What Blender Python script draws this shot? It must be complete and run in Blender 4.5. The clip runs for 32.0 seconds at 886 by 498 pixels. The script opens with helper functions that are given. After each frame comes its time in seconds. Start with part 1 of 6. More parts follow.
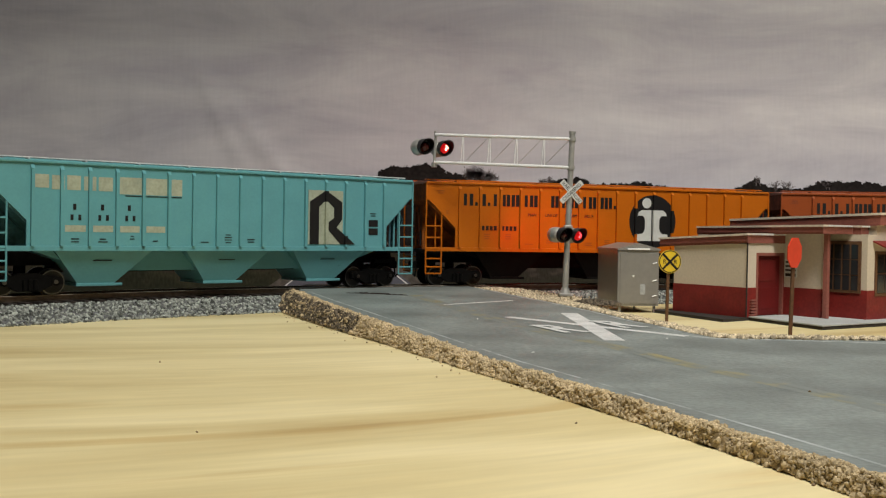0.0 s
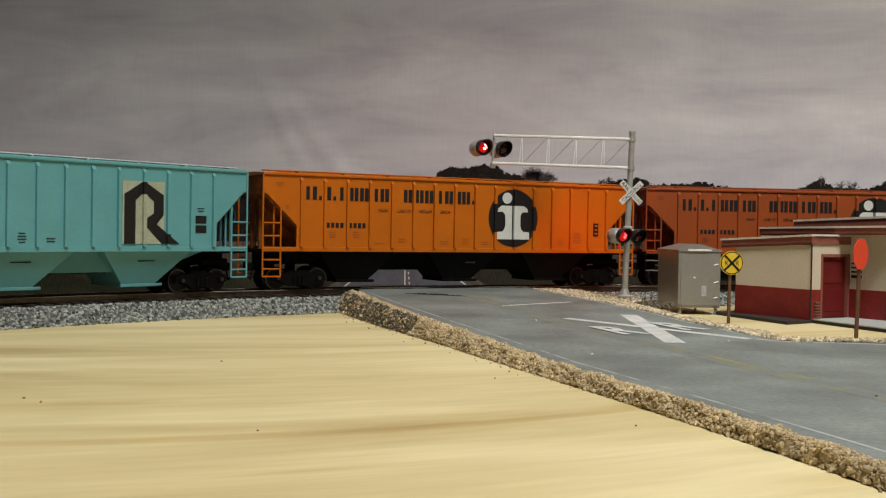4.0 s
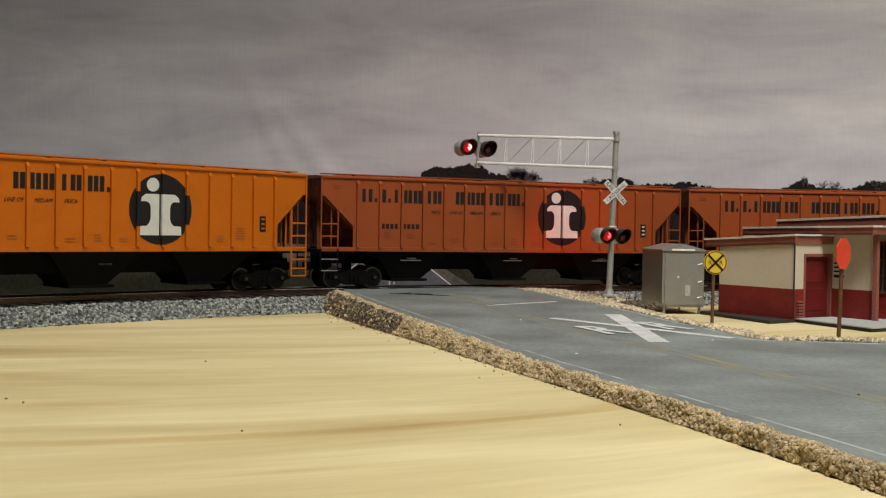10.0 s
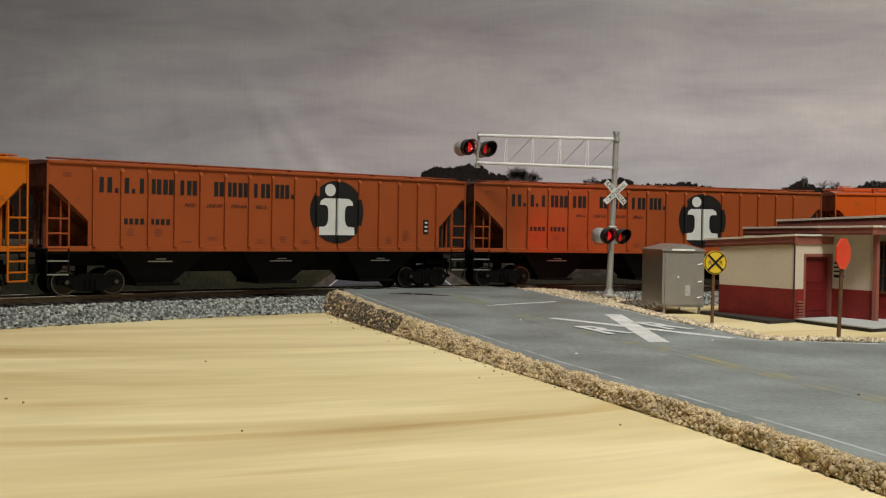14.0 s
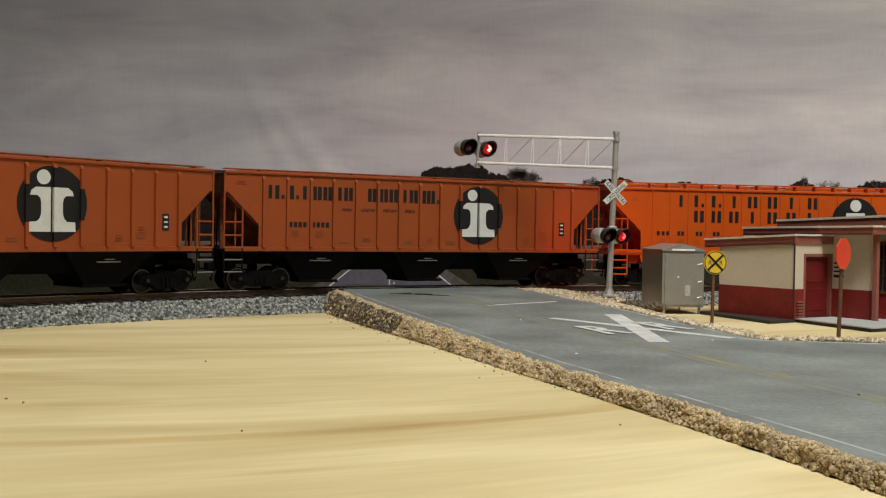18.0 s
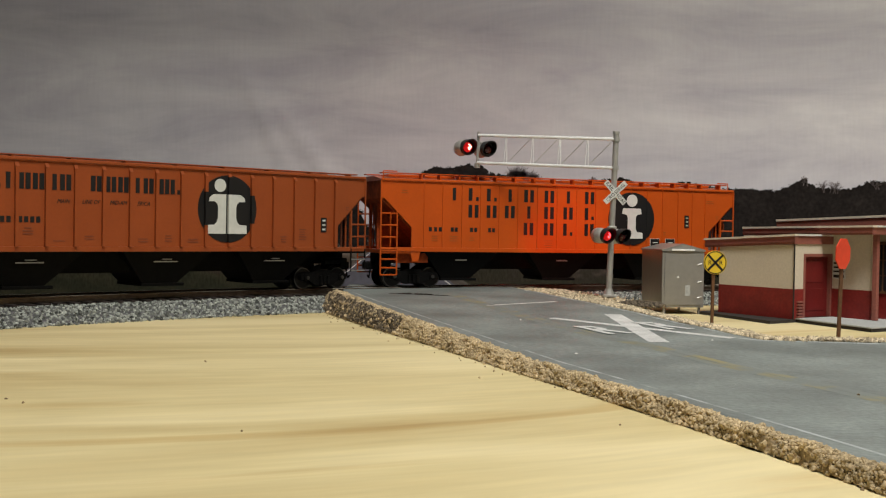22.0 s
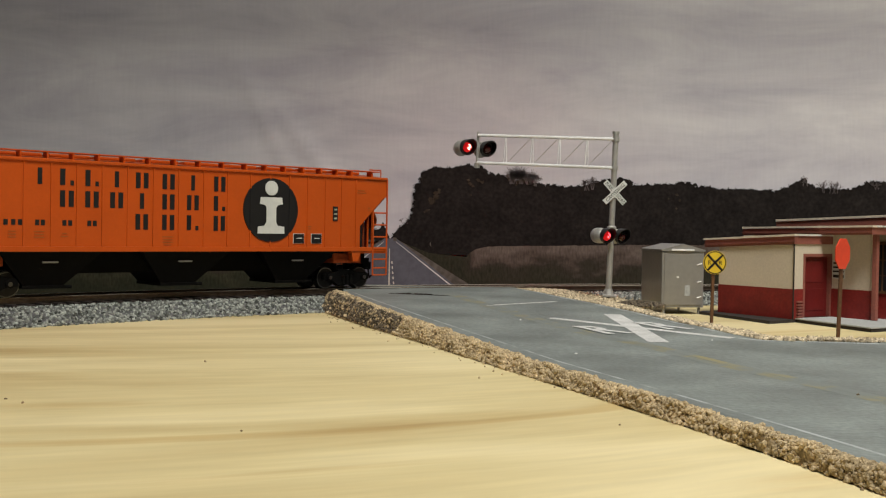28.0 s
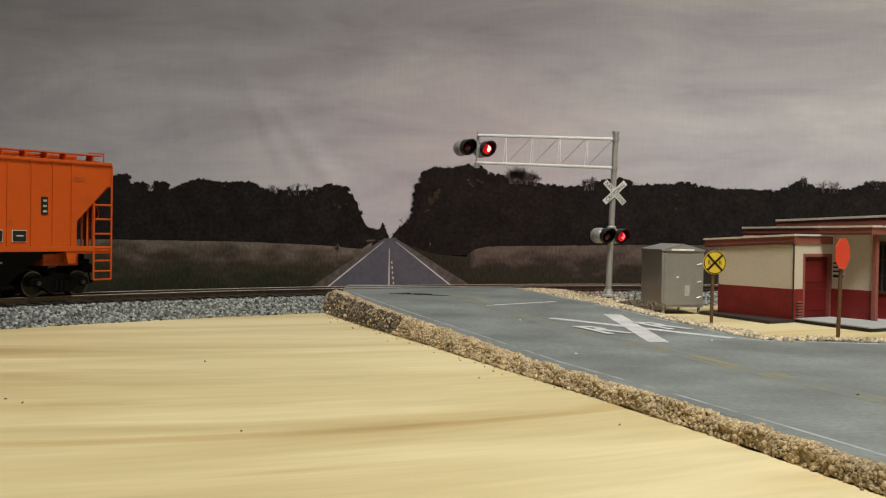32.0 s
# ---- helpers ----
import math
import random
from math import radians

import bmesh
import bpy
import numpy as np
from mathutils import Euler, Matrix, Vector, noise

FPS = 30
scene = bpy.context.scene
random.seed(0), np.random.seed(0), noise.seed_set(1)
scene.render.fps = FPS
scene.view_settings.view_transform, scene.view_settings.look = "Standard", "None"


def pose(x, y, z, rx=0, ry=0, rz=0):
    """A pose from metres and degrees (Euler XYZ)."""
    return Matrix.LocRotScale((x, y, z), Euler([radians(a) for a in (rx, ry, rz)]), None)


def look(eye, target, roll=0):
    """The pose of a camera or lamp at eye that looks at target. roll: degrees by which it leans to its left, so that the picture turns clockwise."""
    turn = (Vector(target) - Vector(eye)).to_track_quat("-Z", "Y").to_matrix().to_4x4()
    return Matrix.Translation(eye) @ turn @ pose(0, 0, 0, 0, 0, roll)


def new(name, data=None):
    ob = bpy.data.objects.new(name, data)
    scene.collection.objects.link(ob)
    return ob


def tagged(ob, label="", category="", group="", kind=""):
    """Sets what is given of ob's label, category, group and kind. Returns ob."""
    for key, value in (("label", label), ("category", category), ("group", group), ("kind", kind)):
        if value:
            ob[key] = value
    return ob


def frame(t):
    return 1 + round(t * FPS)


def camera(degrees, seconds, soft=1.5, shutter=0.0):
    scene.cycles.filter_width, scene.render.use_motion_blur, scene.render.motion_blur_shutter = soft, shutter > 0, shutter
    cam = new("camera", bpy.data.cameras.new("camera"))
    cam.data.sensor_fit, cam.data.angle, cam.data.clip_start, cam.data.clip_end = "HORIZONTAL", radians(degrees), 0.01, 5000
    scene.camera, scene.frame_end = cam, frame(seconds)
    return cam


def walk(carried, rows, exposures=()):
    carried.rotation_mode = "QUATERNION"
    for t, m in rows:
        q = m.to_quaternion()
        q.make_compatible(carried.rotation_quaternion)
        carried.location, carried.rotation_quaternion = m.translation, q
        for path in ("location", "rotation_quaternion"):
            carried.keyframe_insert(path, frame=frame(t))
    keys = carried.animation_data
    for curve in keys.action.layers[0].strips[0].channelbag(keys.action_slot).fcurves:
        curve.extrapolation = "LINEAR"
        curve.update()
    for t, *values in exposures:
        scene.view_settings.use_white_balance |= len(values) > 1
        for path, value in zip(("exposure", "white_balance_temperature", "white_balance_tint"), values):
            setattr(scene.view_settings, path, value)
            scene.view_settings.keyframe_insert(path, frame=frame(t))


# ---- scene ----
cam = camera(45.58, 32.0, soft=1.2)
EYE = Vector((0.0, 0.0, 0.0387))


def aim(yaw, pitch=-1.0123, roll=0.9526):
    """Camera pose: yaw to the left in radians, the rest in degrees."""
    p = radians(pitch)
    ahead = Vector((-math.sin(yaw) * math.cos(p), math.cos(yaw) * math.cos(p), math.sin(p)))
    return look(EYE, EYE + ahead, roll)


YAW = [(0, -.0409), (.5, -.0299), (1, -.0186), (1.5, -.0053), (2, .0075), (2.5, .0154), (3, .0184), (3.5, .0173), (4.5, .0110),
       (5.5, .0055), (6, .0040), (7, .0020), (8, .0009), (9.5, 0), (14, 0), (20, -.0001), (25, -.0003), (29, -.0005), (32, -.0006)]
walk(cam, [(t, aim(y)) for t, y in YAW], [(0, 0.0), (32, 0.0)])

# ---- light: a dim room with one ceiling fixture to the right of the layout ----
world = bpy.data.worlds.new("room_air")
scene.world = world
world.use_nodes = True
world.node_tree.nodes["Background"].inputs[0].default_value = (0.9, 0.85, 0.8, 1)
world.node_tree.nodes["Background"].inputs[1].default_value = 0.0
LAMP = Vector((0.24, -0.20, 1.06))
LAMP_WAY = Vector((.58, .42, -.70)).normalized()


def area_lamp(name, at, target, sx, sy, power, colour):
    data = bpy.data.lights.new(name, "AREA")
    data.shape, data.size, data.size_y, data.energy, data.color = "RECTANGLE", sx, sy, power, colour
    ob = new(name, data)
    ob.matrix_world = look(at, target)
    return ob


area_lamp("ceiling_lamp", LAMP, LAMP + LAMP_WAY, 0.55, 0.30, 20.0, (1.0, 0.985, 0.93))

# ---- materials ----
MATS = {}


def mat(name, colour, rough=0.6, metal=0.0, spec=0.4, grain=0.08, scale=400, bump=0.0, blotch=0.06, bscale=40, emit=None, strength=0.0, per=0.0):
    """Principled surface with fine grain, broad blotches and relief."""
    if name in MATS:
        return MATS[name]
    m = bpy.data.materials.new(name)
    m.use_nodes = True
    nt = m.node_tree
    b = nt.nodes["Principled BSDF"]
    b.inputs["Roughness"].default_value, b.inputs["Metallic"].default_value = rough, metal
    b.inputs["Specular IOR Level"].default_value = spec
    tc = nt.nodes.new("ShaderNodeTexCoord")
    col = None
    base = nt.nodes.new("ShaderNodeRGB")
    base.outputs[0].default_value = (*colour, 1)
    col = base.outputs[0]
    for amount, sc, detail in ((blotch, bscale, 3), (grain, scale, 2)):
        if amount <= 0:
            continue
        n = nt.nodes.new("ShaderNodeTexNoise")
        n.inputs["Scale"].default_value, n.inputs["Detail"].default_value = sc, detail
        nt.links.new(tc.outputs["Object"], n.inputs["Vector"])
        r = nt.nodes.new("ShaderNodeMapRange")
        r.inputs[1].default_value, r.inputs[2].default_value = 0.3, 0.7
        r.inputs[3].default_value, r.inputs[4].default_value = 1 - amount, 1 + amount
        nt.links.new(n.outputs[0], r.inputs[0])
        x = nt.nodes.new("ShaderNodeVectorMath")
        x.operation = "SCALE"
        nt.links.new(col, x.inputs[0])
        nt.links.new(r.outputs[0], x.inputs["Scale"])
        col = x.outputs[0]
    if per > 0:
        info = nt.nodes.new("ShaderNodeNewGeometry")
        r = nt.nodes.new("ShaderNodeMapRange")
        r.inputs[3].default_value, r.inputs[4].default_value = 1 - per, 1 + per
        nt.links.new(info.outputs["Random Per Island"], r.inputs[0])
        x = nt.nodes.new("ShaderNodeVectorMath")
        x.operation = "SCALE"
        nt.links.new(col, x.inputs[0])
        nt.links.new(r.outputs[0], x.inputs["Scale"])
        col = x.outputs[0]
    nt.links.new(col, b.inputs["Base Color"])
    if bump > 0:
        n = nt.nodes.new("ShaderNodeTexNoise")
        n.inputs["Scale"].default_value, n.inputs["Detail"].default_value = scale, 4
        nt.links.new(tc.outputs["Object"], n.inputs["Vector"])
        k = nt.nodes.new("ShaderNodeBump")
        k.inputs["Strength"].default_value, k.inputs["Distance"].default_value = bump, 0.0006
        nt.links.new(n.outputs[0], k.inputs["Height"])
        nt.links.new(k.outputs[0], b.inputs["Normal"])
    if emit:
        b.inputs["Emission Color"].default_value, b.inputs["Emission Strength"].default_value = (*emit, 1), strength
    MATS[name] = m
    return m


def plywood():
    m = mat("plywood", (0.60, 0.46, 0.235), 0.55, spec=0.25, grain=0, blotch=0)
    nt = m.node_tree
    b = nt.nodes["Principled BSDF"]
    tc = nt.nodes.new("ShaderNodeTexCoord")
    turn = nt.nodes.new("ShaderNodeMapping")
    turn.inputs["Rotation"].default_value = (0, 0, radians(-25))
    turn.inputs["Location"].default_value = (1.83, 0.64, 0)
    # the grain bends gently across the board
    part_of = nt.nodes.new("ShaderNodeSeparateXYZ")
    nt.links.new(tc.outputs["Object"], part_of.inputs[0])
    held = nt.nodes.new("ShaderNodeClamp")
    held.inputs["Min"].default_value, held.inputs["Max"].default_value = -.14, .05
    nt.links.new(part_of.outputs["X"], held.inputs["Value"])
    bend = nt.nodes.new("ShaderNodeMath")
    bend.operation = "MULTIPLY"
    nt.links.new(held.outputs[0], bend.inputs[0])
    nt.links.new(held.outputs[0], bend.inputs[1])
    drop = nt.nodes.new("ShaderNodeMath")
    drop.operation, drop.inputs[1].default_value = "MULTIPLY_ADD", -1.2
    nt.links.new(bend.outputs[0], drop.inputs[0])
    nt.links.new(part_of.outputs["Y"], drop.inputs[2])
    bent = nt.nodes.new("ShaderNodeCombineXYZ")
    nt.links.new(part_of.outputs["X"], bent.inputs["X"])
    nt.links.new(drop.outputs[0], bent.inputs["Y"])
    nt.links.new(bent.outputs[0], turn.inputs[0])
    mp = nt.nodes.new("ShaderNodeMapping")
    mp.inputs["Scale"].default_value = (2.3, 13, 1)
    nt.links.new(turn.outputs[0], mp.inputs[0])
    n1 = nt.nodes.new("ShaderNodeTexNoise")
    n1.inputs["Scale"].default_value, n1.inputs["Detail"].default_value, n1.inputs["Distortion"].default_value = 1.7, 6, 1.0
    nt.links.new(mp.outputs[0], n1.inputs[0])
    mp2 = nt.nodes.new("ShaderNodeMapping")
    mp2.inputs["Scale"].default_value = (34, 300, 1)
    nt.links.new(turn.outputs[0], mp2.inputs[0])
    n2 = nt.nodes.new("ShaderNodeTexNoise")
    n2.inputs["Scale"].default_value, n2.inputs["Detail"].default_value = 1.0, 2
    nt.links.new(mp2.outputs[0], n2.inputs[0])
    r = nt.nodes.new("ShaderNodeValToRGB")
    e = r.color_ramp.elements
    e[0].position, e[0].color = 0.26, (0.46, 0.325, 0.140, 1)
    e[1].position, e[1].color = 0.62, (0.765, 0.655, 0.378, 1)
    for at, c in ((0.36, (0.570, 0.452, 0.222)), (0.43, (0.620, 0.508, 0.262)), (0.51, (0.675, 0.567, 0.304))):
        e.new(at).color = (*c, 1)
    nt.links.new(n1.outputs[0], r.inputs[0])
    mr = nt.nodes.new("ShaderNodeMapRange")
    mr.inputs[1].default_value, mr.inputs[2].default_value, mr.inputs[3].default_value, mr.inputs[4].default_value = 0.3, 0.7, 0.95, 1.05
    nt.links.new(n2.outputs[0], mr.inputs[0])
    sc = nt.nodes.new("ShaderNodeVectorMath")
    sc.operation = "SCALE"
    nt.links.new(r.outputs[0], sc.inputs[0])
    nt.links.new(mr.outputs[0], sc.inputs["Scale"])
    # sparse brown late-wood streaks
    mp4 = nt.nodes.new("ShaderNodeMapping")
    mp4.inputs["Scale"].default_value = (5.5, 42, 1)
    nt.links.new(turn.outputs[0], mp4.inputs[0])
    n4 = nt.nodes.new("ShaderNodeTexNoise")
    n4.inputs["Scale"].default_value, n4.inputs["Detail"].default_value, n4.inputs["Distortion"].default_value = 1.0, 6, 0.7
    nt.links.new(mp4.outputs[0], n4.inputs[0])
    r4 = nt.nodes.new("ShaderNodeMapRange")
    r4.interpolation_type = "SMOOTHSTEP"
    r4.inputs[1].default_value, r4.inputs[2].default_value, r4.inputs[3].default_value, r4.inputs[4].default_value = .57, .70, 0, .60
    nt.links.new(n4.outputs[0], r4.inputs[0])
    late = nt.nodes.new("ShaderNodeMix")
    late.data_type, late.blend_type = "RGBA", "MULTIPLY"
    nt.links.new(r4.outputs[0], late.inputs["Factor"])
    nt.links.new(sc.outputs[0], late.inputs["A"])
    late.inputs["B"].default_value = (.78, .66, .50, 1)
    nt.links.new(late.outputs["Result"], b.inputs["Base Color"])
    return m


def cloth_sky():
    """Printed overcast sky on a hanging sheet: soft horizontal cloud bands."""
    m = mat("printed_sky_cloth", (0.3, 0.28, 0.27), 0.9, spec=0.1, grain=0, blotch=0)
    nt = m.node_tree
    b = nt.nodes["Principled BSDF"]
    tc = nt.nodes.new("ShaderNodeTexCoord")
    sep = nt.nodes.new("ShaderNodeSeparateXYZ")
    nt.links.new(tc.outputs["Object"], sep.inputs[0])
    mp = nt.nodes.new("ShaderNodeMapping")
    mp.inputs["Scale"].default_value = (4.0, 1, 17)
    mp.inputs["Rotation"].default_value = (0, radians(3), 0)
    nt.links.new(tc.outputs["Object"], mp.inputs[0])
    n1 = nt.nodes.new("ShaderNodeTexNoise")
    n1.inputs["Scale"].default_value, n1.inputs["Detail"].default_value, n1.inputs["Roughness"].default_value, n1.inputs["Distortion"].default_value = 1.9, 7, 0.62, 0.5
    nt.links.new(mp.outputs[0], n1.inputs[0])
    r = nt.nodes.new("ShaderNodeValToRGB")
    e = r.color_ramp.elements
    e[0].position, e[0].color = 0.28, (0.312, 0.293, 0.322, 1)
    e[1].position, e[1].color = 0.74, (0.494, 0.472, 0.470, 1)
    nt.links.new(n1.outputs[0], r.inputs[0])
    # heavy cloud high up, paler towards the printed horizon
    g = nt.nodes.new("ShaderNodeMapRange")
    g.inputs[1].default_value, g.inputs[2].default_value, g.inputs[3].default_value, g.inputs[4].default_value = 0.010, 0.15, 1.86, 0.97
    nt.links.new(sep.outputs["Z"], g.inputs[0])
    # lamp falloff painted into the print: the sheet darkens to the left
    gx = nt.nodes.new("ShaderNodeMapRange")
    gx.inputs[1].default_value, gx.inputs[2].default_value, gx.inputs[3].default_value, gx.inputs[4].default_value = -0.3, 0.22, 0.74, 0.90
    nt.links.new(sep.outputs["X"], gx.inputs[0])
    mul = nt.nodes.new("ShaderNodeMath")
    mul.operation = "MULTIPLY"
    nt.links.new(g.outputs[0], mul.inputs[0])
    nt.links.new(gx.outputs[0], mul.inputs[1])
    # a darker cloud bank with a soft lower edge, high up and to the west
    wob = nt.nodes.new("ShaderNodeTexNoise")
    wob.inputs["Scale"].default_value, wob.inputs["Detail"].default_value = 7, 3
    nt.links.new(tc.outputs["Object"], wob.inputs[0])
    edge = nt.nodes.new("ShaderNodeMath")
    edge.operation, edge.inputs[1].default_value = "MULTIPLY_ADD", .07
    nt.links.new(wob.outputs[0], edge.inputs[0])
    nt.links.new(sep.outputs["Z"], edge.inputs[2])
    hi = nt.nodes.new("ShaderNodeMapRange")
    hi.interpolation_type = "SMOOTHSTEP"
    hi.inputs[1].default_value, hi.inputs[2].default_value, hi.inputs[3].default_value, hi.inputs[4].default_value = .148, .184, 0, 1
    nt.links.new(edge.outputs[0], hi.inputs[0])
    west = nt.nodes.new("ShaderNodeMapRange")
    west.interpolation_type = "SMOOTHSTEP"
    west.inputs[1].default_value, west.inputs[2].default_value, west.inputs[3].default_value, west.inputs[4].default_value = -.12, .16, .15, .05
    nt.links.new(sep.outputs["X"], west.inputs[0])
    bank = nt.nodes.new("ShaderNodeMath")
    bank.operation = "MULTIPLY"
    nt.links.new(hi.outputs[0], bank.inputs[0])
    nt.links.new(west.outputs[0], bank.inputs[1])
    keep = nt.nodes.new("ShaderNodeMath")
    keep.operation, keep.inputs[0].default_value = "SUBTRACT", 1.0
    nt.links.new(bank.outputs[0], keep.inputs[1])
    mulb = nt.nodes.new("ShaderNodeMath")
    mulb.operation = "MULTIPLY"
    nt.links.new(mul.outputs[0], mulb.inputs[0])
    nt.links.new(keep.outputs[0], mulb.inputs[1])
    # weave
    wv = nt.nodes.new("ShaderNodeTexNoise")
    wv.inputs["Scale"].default_value, wv.inputs["Detail"].default_value = 1.0, 1
    mp3 = nt.nodes.new("ShaderNodeMapping")
    mp3.inputs["Scale"].default_value = (520, 1, 60)
    nt.links.new(tc.outputs["Object"], mp3.inputs[0])
    nt.links.new(mp3.outputs[0], wv.inputs[0])
    wr = nt.nodes.new("ShaderNodeMapRange")
    wr.inputs[1].default_value, wr.inputs[2].default_value, wr.inputs[3].default_value, wr.inputs[4].default_value = 0.3, 0.7, 0.980, 1.020
    nt.links.new(wv.outputs[0], wr.inputs[0])
    mul2 = nt.nodes.new("ShaderNodeMath")
    mul2.operation = "MULTIPLY"
    nt.links.new(mulb.outputs[0], mul2.inputs[0])
    nt.links.new(wr.outputs[0], mul2.inputs[1])
    sc = nt.nodes.new("ShaderNodeVectorMath")
    sc.operation = "SCALE"
    nt.links.new(r.outputs[0], sc.inputs[0])
    nt.links.new(mul2.outputs[0], sc.inputs["Scale"])
    nt.links.new(sc.outputs[0], b.inputs["Base Color"])
    return m


def printed_ground(name, tilt, stops, start=-9.0):
    """Printed field and weeds: tones from the verge up to the far field, streaked by stalks."""
    m = mat(name, stops[-1][1], 0.9, spec=0.05, grain=0, blotch=0)
    nt = m.node_tree
    b = nt.nodes["Principled BSDF"]
    tc = nt.nodes.new("ShaderNodeTexCoord")
    sep = nt.nodes.new("ShaderNodeSeparateXYZ")
    nt.links.new(tc.outputs["Object"], sep.inputs[0])
    lean = nt.nodes.new("ShaderNodeMath")
    lean.operation, lean.inputs[1].default_value = "MULTIPLY_ADD", tilt
    nt.links.new(sep.outputs["X"], lean.inputs[0])
    nt.links.new(sep.outputs["Z"], lean.inputs[2])
    up = nt.nodes.new("ShaderNodeMapRange")
    up.inputs[1].default_value, up.inputs[2].default_value = -.027, .0005
    nt.links.new(lean.outputs[0], up.inputs[0])

    def streaks(scale, lo, hi, detail):
        mp = nt.nodes.new("ShaderNodeMapping")
        mp.inputs["Scale"].default_value = scale
        nt.links.new(tc.outputs["Object"], mp.inputs[0])
        n = nt.nodes.new("ShaderNodeTexNoise")
        n.inputs["Scale"].default_value, n.inputs["Detail"].default_value = 1, detail
        nt.links.new(mp.outputs[0], n.inputs[0])
        r = nt.nodes.new("ShaderNodeMapRange")
        r.inputs[1].default_value, r.inputs[2].default_value, r.inputs[3].default_value, r.inputs[4].default_value = .28, .72, lo, hi
        nt.links.new(n.outputs[0], r.inputs[0])
        return r.outputs[0]

    add = nt.nodes.new("ShaderNodeMath")
    add.operation = "ADD"
    nt.links.new(up.outputs[0], add.inputs[0])
    nt.links.new(streaks((38, 1, 85), -.40, .36, 6), add.inputs[1])
    r = nt.nodes.new("ShaderNodeValToRGB")
    e = r.color_ramp.elements
    e[0].position, e[0].color = stops[0][0], (*stops[0][1], 1)
    e[1].position, e[1].color = stops[-1][0], (*stops[-1][1], 1)
    for q, c in stops[1:-1]:
        e.new(q).color = (*c, 1)
    # the corn begins at start; nearer the road only weeds
    ramp = nt.nodes.new("ShaderNodeMath")
    ramp.operation, ramp.inputs[1].default_value, ramp.inputs[2].default_value = "MULTIPLY_ADD", 90, .5 - 90 * start
    nt.links.new(sep.outputs["X"], ramp.inputs[0])
    low = nt.nodes.new("ShaderNodeMath")
    low.operation = "MINIMUM"
    nt.links.new(add.outputs[0], low.inputs[0])
    nt.links.new(ramp.outputs[0], low.inputs[1])
    nt.links.new(low.outputs[0], r.inputs[0])
    sc = nt.nodes.new("ShaderNodeVectorMath")
    sc.operation = "SCALE"
    nt.links.new(r.outputs[0], sc.inputs[0])
    nt.links.new(streaks((750, 1, 260), .72, 1.28, 3), sc.inputs["Scale"])
    nt.links.new(sc.outputs[0], b.inputs["Base Color"])
    return m


def worn_paint(name, colour, under, level):
    """Old road paint, broken up so that the road shows through."""
    m = mat(name, colour, 0.5, grain=0, blotch=0)
    nt = m.node_tree
    b = nt.nodes["Principled BSDF"]
    tc = nt.nodes.new("ShaderNodeTexCoord")
    n = nt.nodes.new("ShaderNodeTexNoise")
    n.inputs["Scale"].default_value, n.inputs["Detail"].default_value = 110, 5
    nt.links.new(tc.outputs["Object"], n.inputs["Vector"])
    r = nt.nodes.new("ShaderNodeValToRGB")
    e = r.color_ramp.elements
    e[0].position, e[0].color = level - .10, (*under, 1)
    e[1].position, e[1].color = level + .12, (*colour, 1)
    nt.links.new(n.outputs[0], r.inputs[0])
    nt.links.new(r.outputs[0], b.inputs["Base Color"])
    return m


M_PLY = plywood()
M_SKY = cloth_sky()
M_TREE = mat("printed_tree", (0.0195, 0.0160, 0.0145), 0.9, spec=0.05, grain=0.3, scale=420, blotch=0.22, bscale=70)
M_TREE2 = mat("printed_autumn_tree", (0.050, 0.037, 0.026), 0.9, spec=0.05, grain=0.5, scale=260, blotch=0.4, bscale=60)
M_TWIG = mat("printed_bare_twig", (0.150, 0.122, 0.118), 0.9, spec=0.05, grain=0.3, scale=260, blotch=0.4, bscale=60)
M_VERGE_L = printed_ground("printed_corn_and_weeds", .0274, [(0, (.034, .034, .021)), (.24, (.050, .046, .028)), (.42, (.052, .041, .029)), (.66, (.086, .066, .048)), (.86, (.135, .104, .080)), (1, (.175, .140, .112))])
M_FIELD = printed_ground("printed_corn_field", 0, [(0, (.036, .033, .022)), (.30, (.042, .036, .025)), (.50, (.044, .036, .027)), (.68, (.084, .061, .049)), (.85, (.110, .083, .069)), (1, (.140, .108, .089))], .018)
M_PROAD = mat("printed_asphalt", (0.125, 0.121, 0.142), 0.9, spec=0.05, grain=0.1, scale=300)
M_SHOULDER = mat("printed_shoulder", (0.125, 0.105, 0.088), 0.9, spec=0.05, grain=0.25, scale=300)
M_PLINE = mat("printed_white_line", (0.74, 0.71, 0.68), 0.9, spec=0.05)
M_PYEL = mat("printed_yellow_line", (0.66, 0.60, 0.52), 0.9, spec=0.05)
M_BALLAST = mat("grey_ballast", (0.272, 0.286, 0.258), 0.9, spec=0.2, grain=0.2, scale=1500, blotch=0, per=0.82)
M_GRAVEL = mat("tan_gravel", (0.50, 0.395, 0.245), 0.95, spec=0.1, grain=0.3, scale=1500, blotch=0.22, bscale=150, per=0.13)
M_YARD = mat("pale_yard_gravel", (0.54, 0.45, 0.31), 0.9, spec=0.2, grain=0.25, scale=1500, blotch=0.15, bscale=120, per=0.48)
M_EARTH = mat("brown_bank", (0.36, 0.275, 0.165), 0.95, grain=0.4, scale=700, bump=0.6)
M_BED = mat("ballast_bed", (0.12, 0.12, 0.12), 0.95, grain=0.4, scale=900, bump=0.6)
M_CRUMB = mat("brown_crumb", (0.26, 0.185, 0.11), 0.95, grain=0.4, scale=1500, per=0.5)
M_BDIRT = mat("brown_glued_dirt", (0.120, 0.096, 0.068), 0.95, grain=0.4, scale=1500, per=0.65)
